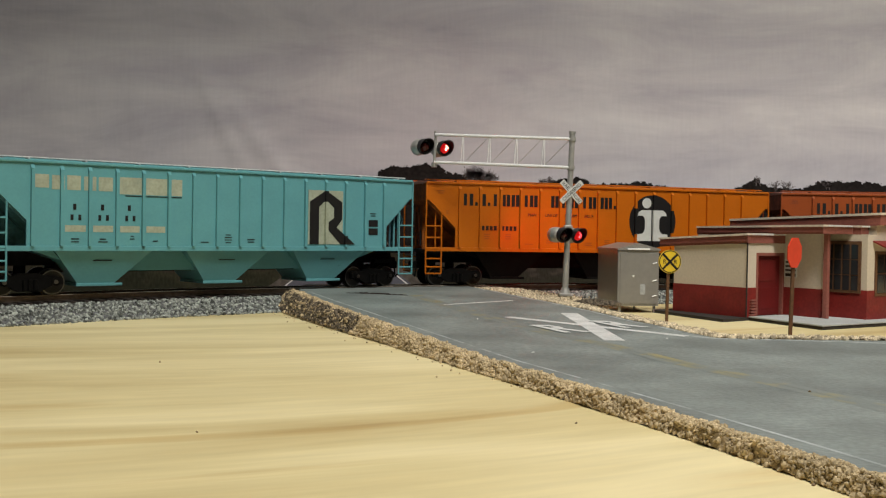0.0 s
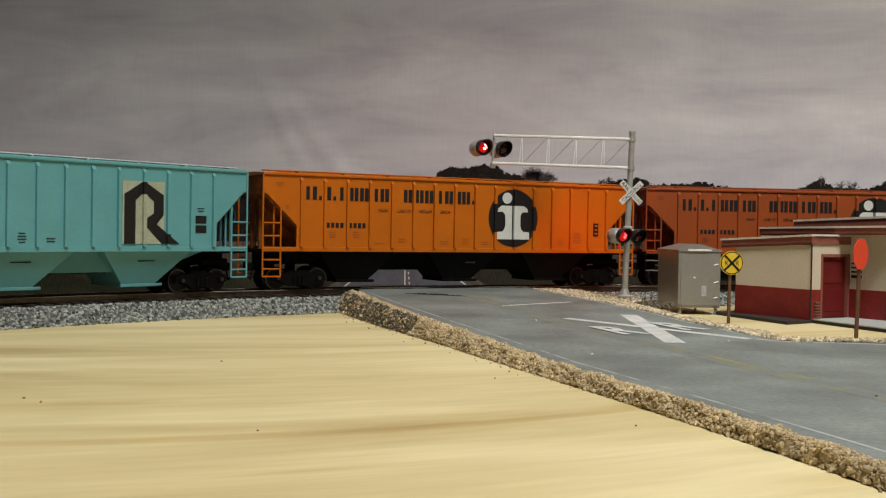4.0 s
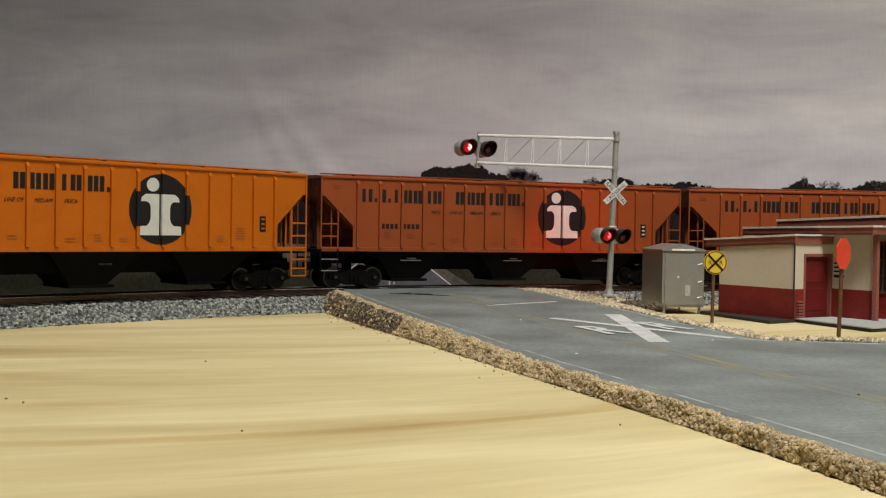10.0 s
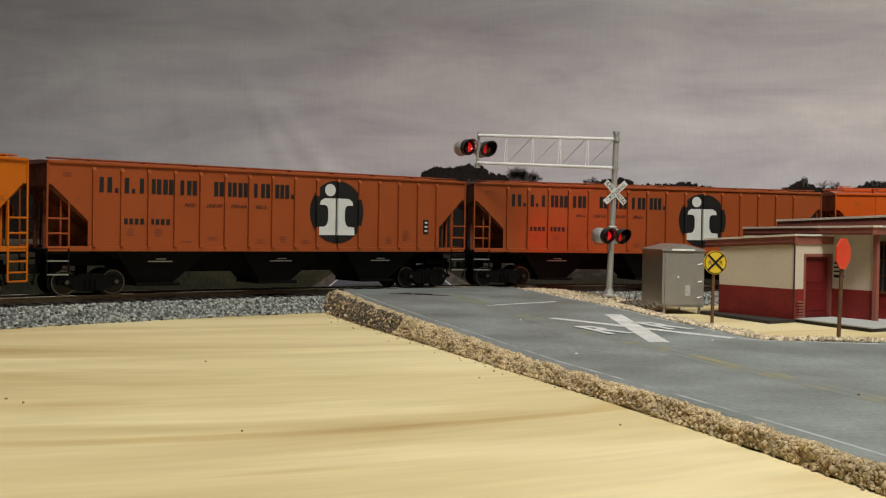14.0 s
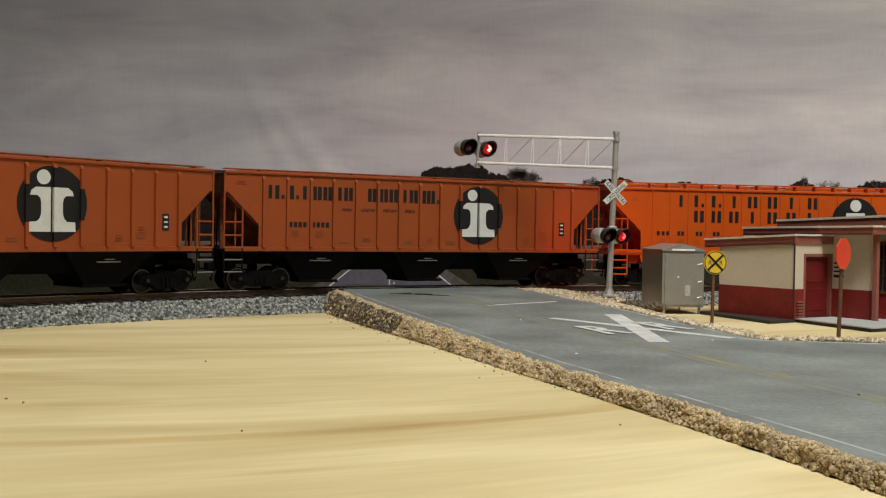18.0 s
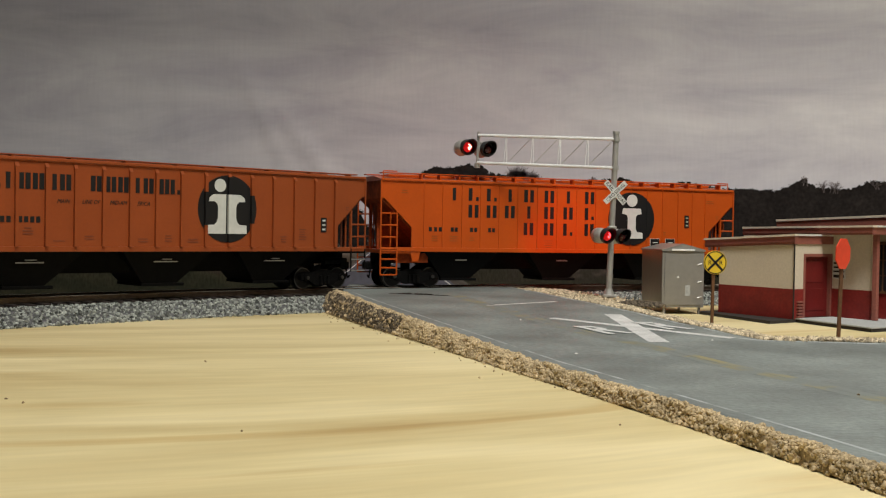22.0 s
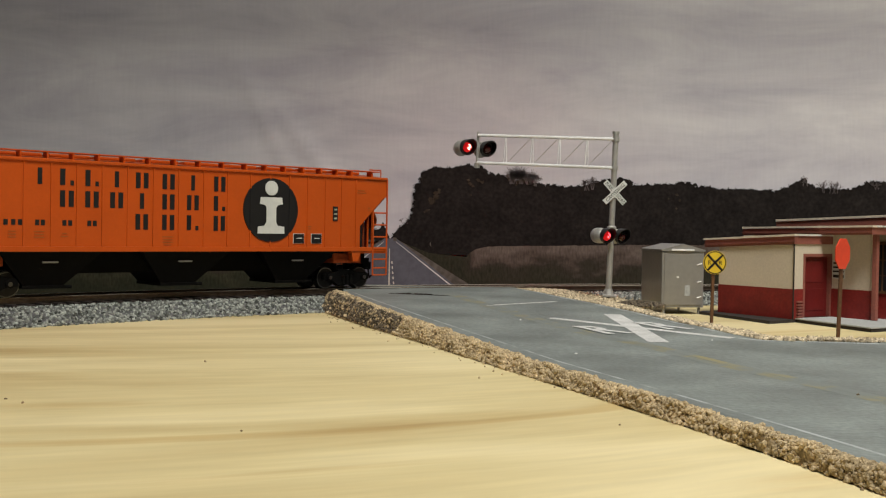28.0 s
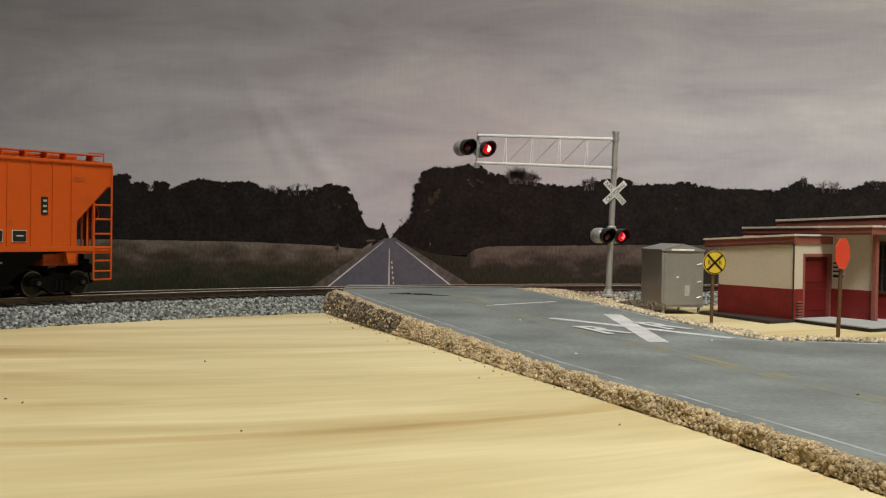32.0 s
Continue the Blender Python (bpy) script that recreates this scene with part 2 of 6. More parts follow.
M_ROAD = mat("grey_painted_road", (0.188, 0.212, 0.200), 0.5, spec=0.4, grain=0.15, scale=700, bump=0.2, blotch=0.30, bscale=36)
M_WHITE = mat("road_white_paint", (0.62, 0.62, 0.60), 0.6, grain=0.1, scale=1500, blotch=0.15, bscale=120)
M_FADED = worn_paint("road_faded_white", (0.46, 0.49, 0.49), (0.20, 0.225, 0.215), 0.46)
M_YELP = worn_paint("road_yellow_paint", (0.285, 0.255, 0.125), (0.190, 0.213, 0.199), 0.59)
M_RAIL = mat("steel_rail", (0.16, 0.12, 0.09), 0.35, metal=0.9, grain=0.2, scale=600)
M_RAILTOP = mat("polished_rail_head", (0.72, 0.64, 0.53), 0.38, metal=0.85, grain=0.1)
M_TIE = mat("brown_tie", (0.030, 0.022, 0.018), 0.8, grain=0.3, scale=700)
M_BLACK = mat("black_underframe", (0.0045, 0.0042, 0.0040), 0.60, spec=0.07, grain=0.2)
M_WHEEL = mat("dark_wheel_steel", (0.020, 0.018, 0.017), 0.30, metal=0.6, grain=0.2)
M_TREAD = mat("bright_wheel_tread", (0.15, 0.145, 0.135), 0.28, metal=1.0)
M_STEEL = mat("bare_axle_end", (0.12, 0.115, 0.11), 0.3, metal=1.0)
M_DECALK = mat("black_lettering", (0.0085, 0.008, 0.0085), 0.5, grain=0.1)
M_DECALW = mat("white_lettering", (0.62, 0.63, 0.60), 0.5, grain=0.05)
M_SILVER = mat("silver_paint", (0.88, 0.88, 0.87), 0.20, metal=0.10, spec=0.9, grain=0.05)
M_ALU = mat("aluminium_pole", (0.50, 0.49, 0.46), 0.38, metal=0.55, grain=0.06)
M_CAB = mat("warm_grey_metal_case", (0.31, 0.298, 0.277), 0.30, metal=0.4, grain=0.04, blotch=0.05)
M_HOOD = mat("black_hood", (0.010, 0.010, 0.011), 0.35, spec=0.5, grain=0.1)
M_GLOW = mat("red_lamp_glow", (0.6, 0.02, 0.02), 0.3, grain=0, blotch=0, emit=(1.0, 0.008, 0.012), strength=0.4)
M_GLOWB = mat("red_beam_glow", (0.6, 0.02, 0.02), 0.3, grain=0, blotch=0, emit=(1.0, 0.012, 0.010), strength=600)
M_GLOWC = mat("red_dim_beam_glow", (0.6, 0.02, 0.02), 0.3, grain=0, blotch=0, emit=(1.0, 0.012, 0.010), strength=600)
M_HOT = mat("lamp_hot_core", (0.9, 0.5, 0.5), 0.3, grain=0, blotch=0, emit=(1.0, 0.42, 0.30), strength=9)
M_HOTLOW = mat("lamp_low_core", (0.9, 0.2, 0.2), 0.3, grain=0, blotch=0, emit=(1.0, 0.10, 0.13), strength=3)
M_LENS = mat("unlit_lens", (0.05, 0.004, 0.004), 0.12, spec=0.6, grain=0, blotch=0)
M_CREAM = mat("cream_wall_paint", (0.585, 0.505, 0.395), 0.7, grain=0.05, scale=900, blotch=0.05)
M_REDW = mat("brick_red_paint", (0.200, 0.018, 0.014), 0.5, grain=0.12, scale=700, bump=0.2, blotch=0.14, bscale=130)
M_DOOR = mat("dark_red_door_paint", (0.135, 0.011, 0.010), 0.45, grain=0.08, scale=700, blotch=0.10, bscale=130)
M_TRIM = mat("brown_red_trim", (0.255, 0.084, 0.062), 0.6, grain=0.12, scale=900, blotch=0.12)
M_COPE = mat("pale_coping", (0.64, 0.56, 0.45), 0.6, grain=0.1)
M_ROOF = mat("tar_roof", (0.032, 0.027, 0.023), 0.9, grain=0.2)
M_GLASS = mat("dark_window_glass", (0.022, 0.022, 0.024), 0.1, spec=0.6, grain=0)
M_SLAB = mat("grey_concrete_slab", (0.40, 0.41, 0.40), 0.8, grain=0.12, scale=900, blotch=0.1)
M_WOODPOST = mat("brown_wood_post", (0.12, 0.055, 0.022), 0.7, grain=0.2, scale=900)
M_YELLOW = mat("yellow_sign", (0.72, 0.50, 0.03), 0.5, grain=0.05)
M_STOP = mat("red_sign", (0.82, 0.062, 0.020), 0.6, grain=0.05)
M_WALLP = mat("room_wall_paint", (0.45, 0.42, 0.37), 0.9, grain=0.04, scale=30, blotch=0.06, bscale=2)
M_CEIL = mat("ceiling_paint", (0.6, 0.58, 0.55), 0.9, grain=0.03, scale=30)
M_FLOOR = mat("room_carpet", (0.10, 0.09, 0.08), 0.95, grain=0.3, scale=300)
M_DIFF = mat("lamp_diffuser", (0.8, 0.78, 0.74), 0.5, grain=0, blotch=0, emit=(1, 0.92, 0.8), strength=2)

# ---- mesh helpers ----


def bm_new():
    return bmesh.new()


def box(bm, x0, x1, y0, y1, z0, z1, bevel=0.0):
    r = bmesh.ops.create_cube(bm, size=1, matrix=Matrix.Translation(((x0 + x1) / 2, (y0 + y1) / 2, (z0 + z1) / 2)) @ Matrix.Diagonal((abs(x1 - x0), abs(y1 - y0), abs(z1 - z0), 1)))
    if bevel > 0:
        edges = {e for v in r["verts"] for e in v.link_edges}
        bmesh.ops.bevel(bm, geom=list(edges), offset=bevel, segments=2, affect="EDGES", profile=0.6)
    return bm


def rod(bm, p0, p1, r, seg=10, r2=None):
    p0, p1 = Vector(p0), Vector(p1)
    d = p1 - p0
    m = Matrix.Translation((p0 + p1) / 2) @ d.to_track_quat("Z", "Y").to_matrix().to_4x4()
    bmesh.ops.create_cone(bm, cap_ends=True, segments=seg, radius1=r, radius2=r if r2 is None else r2, depth=d.length, matrix=m)
    return bm


def prism(bm, pts, y0, y1):
    """Polygon of (x, z) extruded from y0 to y1."""
    a = [bm.verts.new((x, y0, z)) for x, z in pts]
    b = [bm.verts.new((x, y1, z)) for x, z in pts]
    n = len(pts)
    bm.faces.new(a)
    bm.faces.new(b[::-1])
    for i in range(n):
        bm.faces.new((a[(i + 1) % n], a[i], b[i], b[(i + 1) % n]))
    bmesh.ops.recalc_face_normals(bm, faces=bm.faces[:])
    return bm


def slab_poly(bm, pts, z0, z1):
    """Polygon of (x, y) extruded from z0 to z1."""
    a = [bm.verts.new((x, y, z0)) for x, y in pts]
    b = [bm.verts.new((x, y, z1)) for x, y in pts]
    n = len(pts)
    bm.faces.new(a[::-1])
    bm.faces.new(b)
    for i in range(n):
        bm.faces.new((a[i], a[(i + 1) % n], b[(i + 1) % n], b[i]))
    bmesh.ops.recalc_face_normals(bm, faces=bm.faces[:])
    return bm


def mesh_of(bm, name, material, smooth=False):
    me = bpy.data.meshes.new(name)
    bm.to_mesh(me)
    bm.free()
    for m in (material if isinstance(material, (list, tuple)) else [material]):
        me.materials.append(m)
    if smooth:
        for p in me.polygons:
            p.use_smooth = True
    return me


def part(name, bm, material, parent, label="", at=None, smooth=False):
    ob = new(name, mesh_of(bm, name, material, smooth))
    ob.parent = parent
    if at is not None:
        ob.matrix_basis = at
    if label:
        tagged(ob, label)
    return ob


def thing(name, label, category, group="", kind="", at=None):
    ob = new(name)
    ob.empty_display_size = 0.01
    tagged(ob, label, category, group, kind)
    if at is not None:
        ob.matrix_basis = at
    return ob


def solid(name, bm, material, label, category="", group="", kind="", smooth=False):
    return tagged(new(name, mesh_of(bm, name, material, smooth)), label, category, group, kind)


def lettering(text, size, material, name, parent, at, shear=0.0, squeeze=1.0, depth=0.00008, bold=0.0):
    cu = bpy.data.curves.new(name, "FONT")
    cu.body, cu.size, cu.extrude, cu.shear, cu.align_x, cu.resolution_u, cu.offset = text, size, depth, shear, "CENTER", 2, bold
    tmp = bpy.data.objects.new(name, cu)
    me = bpy.data.meshes.new_from_object(tmp)
    bpy.data.objects.remove(tmp)
    me.transform(Matrix.Diagonal((squeeze, 1, 1, 1)))
    me.materials.clear()
    me.materials.append(material)
    ob = new(name, me)
    ob.parent = parent
    ob.matrix_basis = at
    return ob

# ---- the layout: table, room, backdrop ----
RAIL_Z = 0.0093
HUB = Vector((0.29428, 0.00554))
R_MID = 0.6280


def ring(a, r, z=0.0):
    """A place on the curve: a is the track's heading there, in radians."""
    return Vector((HUB.x - r * math.sin(a), HUB.y + r * math.cos(a), z))


def build_room():
    bm = bm_new()
    edge = [ring(1.75 - 3.5 * i / 120, R_MID + .0365) for i in range(121)]
    slab_poly(bm, [(p.x, p.y) for p in edge] + [(1.35, -.95), (-1.1, -.95)], -0.018, 0.0)
    solid("table_top", bm, M_PLY, "pale knotty plywood table top under the layout", "table top", kind="structure")
    bm = bm_new()
    box(bm, -2.6, 2.8, -2.9, 1.6, -1.0, -0.95)
    solid("floor", bm, M_FLOOR, "dark carpeted room floor", kind="structure")
    bm = bm_new()
    box(bm, -2.6, 2.8, -2.9, 1.6, 1.5, 1.55)
    solid("ceiling", bm, M_CEIL, "plain off-white ceiling", kind="structure")
    for name, b in (("wall_north", (-2.6, 2.8, 1.6, 1.7)), ("wall_south", (-2.6, 2.8, -3.0, -2.9)), ("wall_west", (-2.7, -2.6, -3.0, 1.7)), ("wall_east", (2.8, 2.9, -3.0, 1.7))):
        bm = bm_new()
        box(bm, *b, -1.0, 1.55)
        solid(name, bm, M_WALLP, "plain painted room wall", kind="structure")
    trestle = thing("table_frame", "plain wooden trestle frame carrying the table", "table")
    for x, y in ((-.98, -.85), (1.22, -.85), (-.27, 0), (.86, 0)):
            bm = bm_new()
            box(bm, x - 0.045, x + 0.045, y - 0.045, y + 0.045, -0.95, -0.018)
            part("leg", bm, M_WOODPOST, trestle)
    at = look(LAMP, LAMP + LAMP_WAY) @ Matrix.Translation((0, 0, .22))
    fix = thing("ceiling_light", "white box ceiling light with a glowing diffuser", "ceiling light", at=at)
    bm = bm_new()
    for x0, x1, y0, y1 in ((-.32, -.30, -.19, .19), (.30, .32, -.19, .19), (-.30, .30, -.19, -.17), (-.30, .30, .17, .19)):
        box(bm, x0, x1, y0, y1, -0.21, 0)
    part("frame", bm, M_CEIL, fix)
    for x in (-.25, .25):
        bm = bm_new()
        foot = at @ Vector((x, 0, .004))
        rod(bm, (x, 0, .004), at.inverted() @ Vector((foot.x, foot.y, 1.502)), .006, 10)
        part("hanger", bm, M_ALU, fix)
    bm = bm_new()
    box(bm, -.32, .32, -.19, .19, 0, .012)
    part("top_plate", bm, M_CEIL, fix)
    bm = bm_new()
    box(bm, -.299, .299, -.169, .169, -0.20, -0.195)
    part("diffuser", bm, M_DIFF, fix)


SHEET_Y = 0.70
K = SHEET_Y / 1866.0


def sheet(x, y):
    """Picture positions to metres on the hanging sheet, placed to fit the camera's view."""
    return (x - 784) * K, (441 - y) * K


def interp(pts, x):
    for (x0, y0), (x1, y1) in zip(pts, pts[1:]):
        if x <= x1:
            return y0 + (y1 - y0) * (x - x0) / (x1 - x0)
    return pts[-1][1]


def flat_print(name, bm, material, parent, layer, label=""):
    for v in bm.verts:
        v.co.y -= 0.00015 * layer
    return part(name, bm, material, parent, label)


def band(bm, top, low, x0, x1, step, ragged, seed, lowrag=0.0):
    """A printed strip between two control lines, with a ragged upper edge."""
    cols, x = [], x0
    while x <= x1:
        n = 0.0
        for k, amp in ((0.04, 1.0), (0.13, 0.65), (0.41, 0.4), (1.1, 0.2)):
            n += amp * noise.noise((x * k, seed, 0))
        t = interp(top, x) - ragged * n
        b = interp(low, x) - lowrag * noise.noise((x * 0.3, seed + 9, 0))
        cols.append([bm.verts.new((*[sheet(x, q)[0]], 0, sheet(x, q)[1])) for q in (b, t)])
        x += step
    for a, b in zip(cols, cols[1:]):
        bm.faces.new((a[0], b[0], b[1], a[1]))


def blob_leaves(bm, x, y, r, n, rng, flat=0.8):
    """A loose clump of small printed leaf marks."""
    for _ in range(n):
        a, d = rng.random() * math.tau, r * rng.random() ** .8
        cx, cy = x + d * math.cos(a), y + d * math.sin(a) * flat
        s, b, dy = 0.45 + 1.0 * rng.random() ** 2, rng.random() * math.tau, -.00002 - .00010 * rng.random()
        vs = [bm.verts.new((sheet(cx + s * math.cos(b + k * math.tau / 5), 0)[0], dy, sheet(0, cy + s * math.sin(b + k * math.tau / 5))[1])) for k in range(5)]
        bm.faces.new(vs)


def crown(bm, x, y, r, rng, leaves=14):
    """One printed tree crown: an uneven leafy outline with loose leaves at its rim."""
    seed, n, dy = rng.random() * 90, 30, -.00012 * rng.random()
    pts = []
    for k in range(n):
        a = k * math.tau / n
        q = r * (.86 + .34 * noise.noise((math.cos(a) * 1.6, math.sin(a) * 1.6, seed)) + .30 * noise.noise((math.cos(a) * 5, math.sin(a) * 5, seed)))
        pts.append((x + q * math.cos(a), y + .85 * q * math.sin(a)))
    vs = [bm.verts.new((sheet(px, 0)[0], dy, sheet(0, py)[1])) for px, py in pts]
    mid = bm.verts.new((sheet(x, 0)[0], dy, sheet(0, y)[1]))
    for k in range(n):
        bm.faces.new((mid, vs[k], vs[(k + 1) % n]))
    for _ in range(leaves):
        a, d = rng.random() * math.tau, r * rng.uniform(.75, 1.12)
        cx, cy, s, b = x + d * math.cos(a), y + .85 * d * math.sin(a), rng.uniform(.4, 1.1), rng.random() * 6
        bm.faces.new([bm.verts.new((sheet(cx + s * math.cos(b + k * 1.257), 0)[0], dy, sheet(0, cy + s * math.sin(b + k * 1.257))[1])) for k in range(5)])


def crowns(bm, line, x0, x1, rng, step=5.0, low=4.5, high=10.0):
    """A row of crowns whose tops follow a line of (x, y)."""
    x = x0
    while x < x1:
        r = rng.uniform(low, high)
        crown(bm, x, interp(line, x) + .72 * r + rng.uniform(-1.5, 3.0), r, rng)
        x += step * rng.uniform(.6, 1.4)


def twigs(bm, x, y, length, way, width, rng, depth=0):
    """A bare branching treetop in thin strokes."""
    x1, y1 = x + length * math.sin(way), y - length * math.cos(way)
    c, s = math.cos(way) * width / 2, math.sin(way) * width / 2
    bm.faces.new([bm.verts.new((sheet(px, 0)[0], -.00008, sheet(0, py)[1])) for px, py in ((x - c, y - s), (x + c, y + s), (x1 + c * .7, y1 + s * .7), (x1 - c * .7, y1 - s * .7))])
    if depth < 4:
        for _ in range(3 if depth < 2 else 2):
            f = rng.uniform(.45, 1)
            twigs(bm, x + (x1 - x) * f, y + (y1 - y) * f, length * rng.uniform(.55, .8), way + rng.uniform(-.75, .75), width * .72, rng, depth + 1)


def build_backdrop():
    rng = random.Random(4)
    root = thing("backdrop", "hanging cloth backdrop printed with an overcast sky, dark woods, fields and a straight road, softly creased", "backdrop", kind="structure",
                 at=pose(0, SHEET_Y, 0.0263, 0, -0.9526, 0))
    bm = bm_new()
    nx, nz = 560, 110
    creases = ((-0.119, 0.085, -0.44, 0.0042, 0.0030), (-0.090, 0.066, -0.75, 0.0075, 0.0046), (-0.106, 0.066, -0.60, 0.0050, 0.0016), (-0.172, 0.085, -0.16, 0.0060, 0.0016), (0.134, 0.083, 0.02, 0.0055, 0.0022), (0.150, 0.075, 0.0, 0.0055, 0.0020), (-0.23, 0.10, -0.05, 0.009, 0.0016), (-0.197, 0.09, -0.1, 0.0050, 0.0012), (0.05, 0.13, 0.1, 0.012, 0.0014))
    grid = []
    for j in range(nz + 1):
        row = []
        for i in range(nx + 1):
            x, z = -1.0 + 2.0 * i / nx, -0.12 + 0.62 * j / nz
            y = 0.004
            up = min(max((z - 0.02) / 0.06, 0), 1)
            # hanging creases, stronger high up
            y += up * (0.0005 * noise.noise((x * 30 + z * 5, z * 3, 1.0)) + 0.0012 * noise.noise((x * 9, z * 2, 4.0)))
            if abs(x) < .35:
                for cx, cz, slope, wid, amp in creases:
                    d = x - cx - slope * (z - cz)
                    y -= .32 * amp * math.exp(-(d / wid) ** 2) * math.exp(-((z - cz) / 0.036) ** 2)
            row.append(bm.verts.new((x, y, z)))
        grid.append(row)
    for j in range(nz):
        for i in range(nx):
            bm.faces.new((grid[j][i], grid[j][i + 1], grid[j + 1][i + 1], grid[j + 1][i]))
    part("cloth", bm, M_SKY, root, "grey printed sky cloth with soft creases", smooth=True)
    left_top = [(-900, 318), (60, 318), (190, 314), (212, 309), (222, 307), (231, 312), (236, 326), (248, 322), (262, 326), (268, 336), (280, 322), (296, 322), (303, 334), (318, 328), (350, 316), (372, 319), (395, 324), (425, 321), (450, 324), (465, 331), (482, 337), (520, 337), (548, 336), (565, 332), (585, 325), (600, 327), (612, 333), (625, 342), (634, 358), (639, 374), (646, 390), (653, 402), (662, 406)]
    left_low = [(-900, 440), (540, 446), (662, 444)]
    right_top = [(694, 412), (712, 402), (722, 388), (728, 372), (732, 350), (737, 330), (744, 312), (756, 301), (772, 296), (800, 297), (822, 291), (850, 292), (863, 304), (878, 308), (893, 312), (910, 317), (940, 320), (956, 326), (985, 327), (1000, 331), (1040, 328), (1066, 319), (1090, 314), (1110, 318), (1125, 328), (1150, 327), (1185, 325), (1215, 321), (1235, 328), (1290, 334), (1380, 337), (1402, 328), (1422, 317), (1440, 331), (1500, 335), (1535, 323), (1590, 320), (1700, 328), (2500, 320)]
    right_low = [(694, 446), (830, 452), (2500, 452)]
    bm = bm_new()
    band(bm, [(x, y + 5) for x, y in left_top], left_low, -900, 650, 2.5, 2.5, 3.3)
    crowns(bm, left_top, 120, 612, rng, low=4, high=9)
    crowns(bm, left_top, -900, 120, rng, 14, 9, 16)
    for x, y in ((606, 340), (614, 350), (620, 362), (627, 372), (632, 384), (638, 395), (645, 404), (650, 412), (612, 336), (622, 348), (630, 362), (636, 378)):
        crown(bm, x + rng.uniform(-2, 1), y, rng.uniform(6, 9), rng, 26)
    flat_print("printed_woods", bm, M_TREE, root, 3, "dark printed wood edge")
    bm = bm_new()
    band(bm, [(x + (4 if x < 760 else 0), y + 5) for x, y in right_top], right_low, 700, 2400, 2.5, 2.5, 7.7)
    crowns(bm, right_top, 752, 1570, rng, low=4, high=9)
    crowns(bm, right_top, 1570, 2400, rng, 14, 9, 16)
    for x, y in ((752, 308), (747, 318), (743, 328), (741, 338), (739, 350), (737, 360), (735, 372), (731, 384), (727, 394), (721, 402), (714, 408), (738, 332), (736, 344)):
        crown(bm, x + rng.uniform(-1, 2), y, rng.uniform(5, 8), rng, 26)
    flat_print("printed_woods", bm, M_TREE, root, 3, "dark printed wood edge")
    # autumn foliage inside the woods and bare crowns along their top
    bm = bm_new()
    for cx, cy, r, n in ((773, 343, 11, 150), (766, 356, 9, 90), (755, 372, 7, 40), (905, 316, 16, 120), (925, 318, 16, 120), (840, 330, 26, 60), (560, 350, 30, 60), (1200, 354, 22, 50), (600, 370, 26, 50)):
        for _ in range(n // 9):
            a, d = rng.random() * math.tau, r * rng.random()
            crown(bm, cx + d * math.cos(a), cy + .8 * d * math.sin(a), rng.uniform(1.2, 3.6), rng, 6)
    flat_print("printed_autumn_leaves", bm, M_TREE2, root, 4, "brown autumn foliage, printed")
    bm = bm_new()
    for x, y, h, n in ((906, 326, 12, 8), (920, 326, 14, 11), (935, 327, 12, 9), (947, 330, 9, 4), (1040, 338, 10, 3), (1052, 336, 11, 3), (494, 344, 8, 3), (510, 346, 9, 3), (528, 346, 9, 3), (543, 345, 8, 2), (1462, 342, 9, 3), (1478, 343, 9, 3), (1424, 330, 7, 2), (1552, 336, 8, 3), (719, 396, 5, 2), (272, 340, 7, 2)):
        for _ in range(n):
            twigs(bm, x + rng.uniform(-6, 6), y, h * rng.uniform(.7, 1.1), rng.uniform(-.45, .45), 1.3, rng)
    flat_print("printed_bare_trees", bm, M_TWIG, root, 5, "thin bare treetops")
    # far end of the road
    bm = bm_new()
    band(bm, [(648, 401), (668, 407), (674, 405), (677, 396), (679, 393), (682, 402), (686, 413), (690, 421)], [(648, 428), (690, 425)], 648, 690, 1, 1.5, 8.8)
    band(bm, [(693, 421), (699, 413), (708, 404), (716, 399), (726, 390)], [(693, 425), (726, 436)], 693, 726, 1, 2.0, 9.9)
    for x in range(650, 690, 3):
        blob_leaves(bm, x, interp([(648, 403), (672, 408), (679, 398), (690, 422)], x), 3, 10, rng)
    for x in range(697, 726, 2):
        blob_leaves(bm, x, interp([(693, 421), (708, 404), (726, 390)], x), 4, 12, rng)
    flat_print("printed_far_trees", bm, M_TREE, root, 1)
    # fields and verges
    bm = bm_new()
    band(bm, [(-900, 420), (200, 424), (430, 428), (565, 434), (640, 441), (662, 428)], [(-900, 640), (662, 640)], -900, 662, 3, 0.8, 1.1)
    flat_print("printed_verge", bm, M_VERGE_L, root, 5, "pale corn above dark dry weeds, printed")
    bm = bm_new()
    band(bm, [(715, 430), (760, 448), (826, 455), (833, 447), (843, 441), (858, 438), (880, 436), (1130, 434), (2500, 434)], [(715, 640), (2500, 640)], 715, 2400, 3, 0.8, 6.1)
    flat_print("printed_verge", bm, M_FIELD, root, 5, "pale brown standing corn beside dry weeds, printed")

    def quad(pts, name, material, layer):
        bm = bm_new()
        bm.faces.new([bm.verts.new((sheet(*p)[0], 0, sheet(*p)[1])) for p in pts])
        flat_print(name, bm, material, root, layer)

    quad([(415, 600), (985, 600), (708, 426), (674, 426)], "printed_shoulder", M_SHOULDER, 8)
    quad([(468, 600), (925, 600), (702, 422), (681, 422)], "printed_asphalt", M_PROAD, 9)
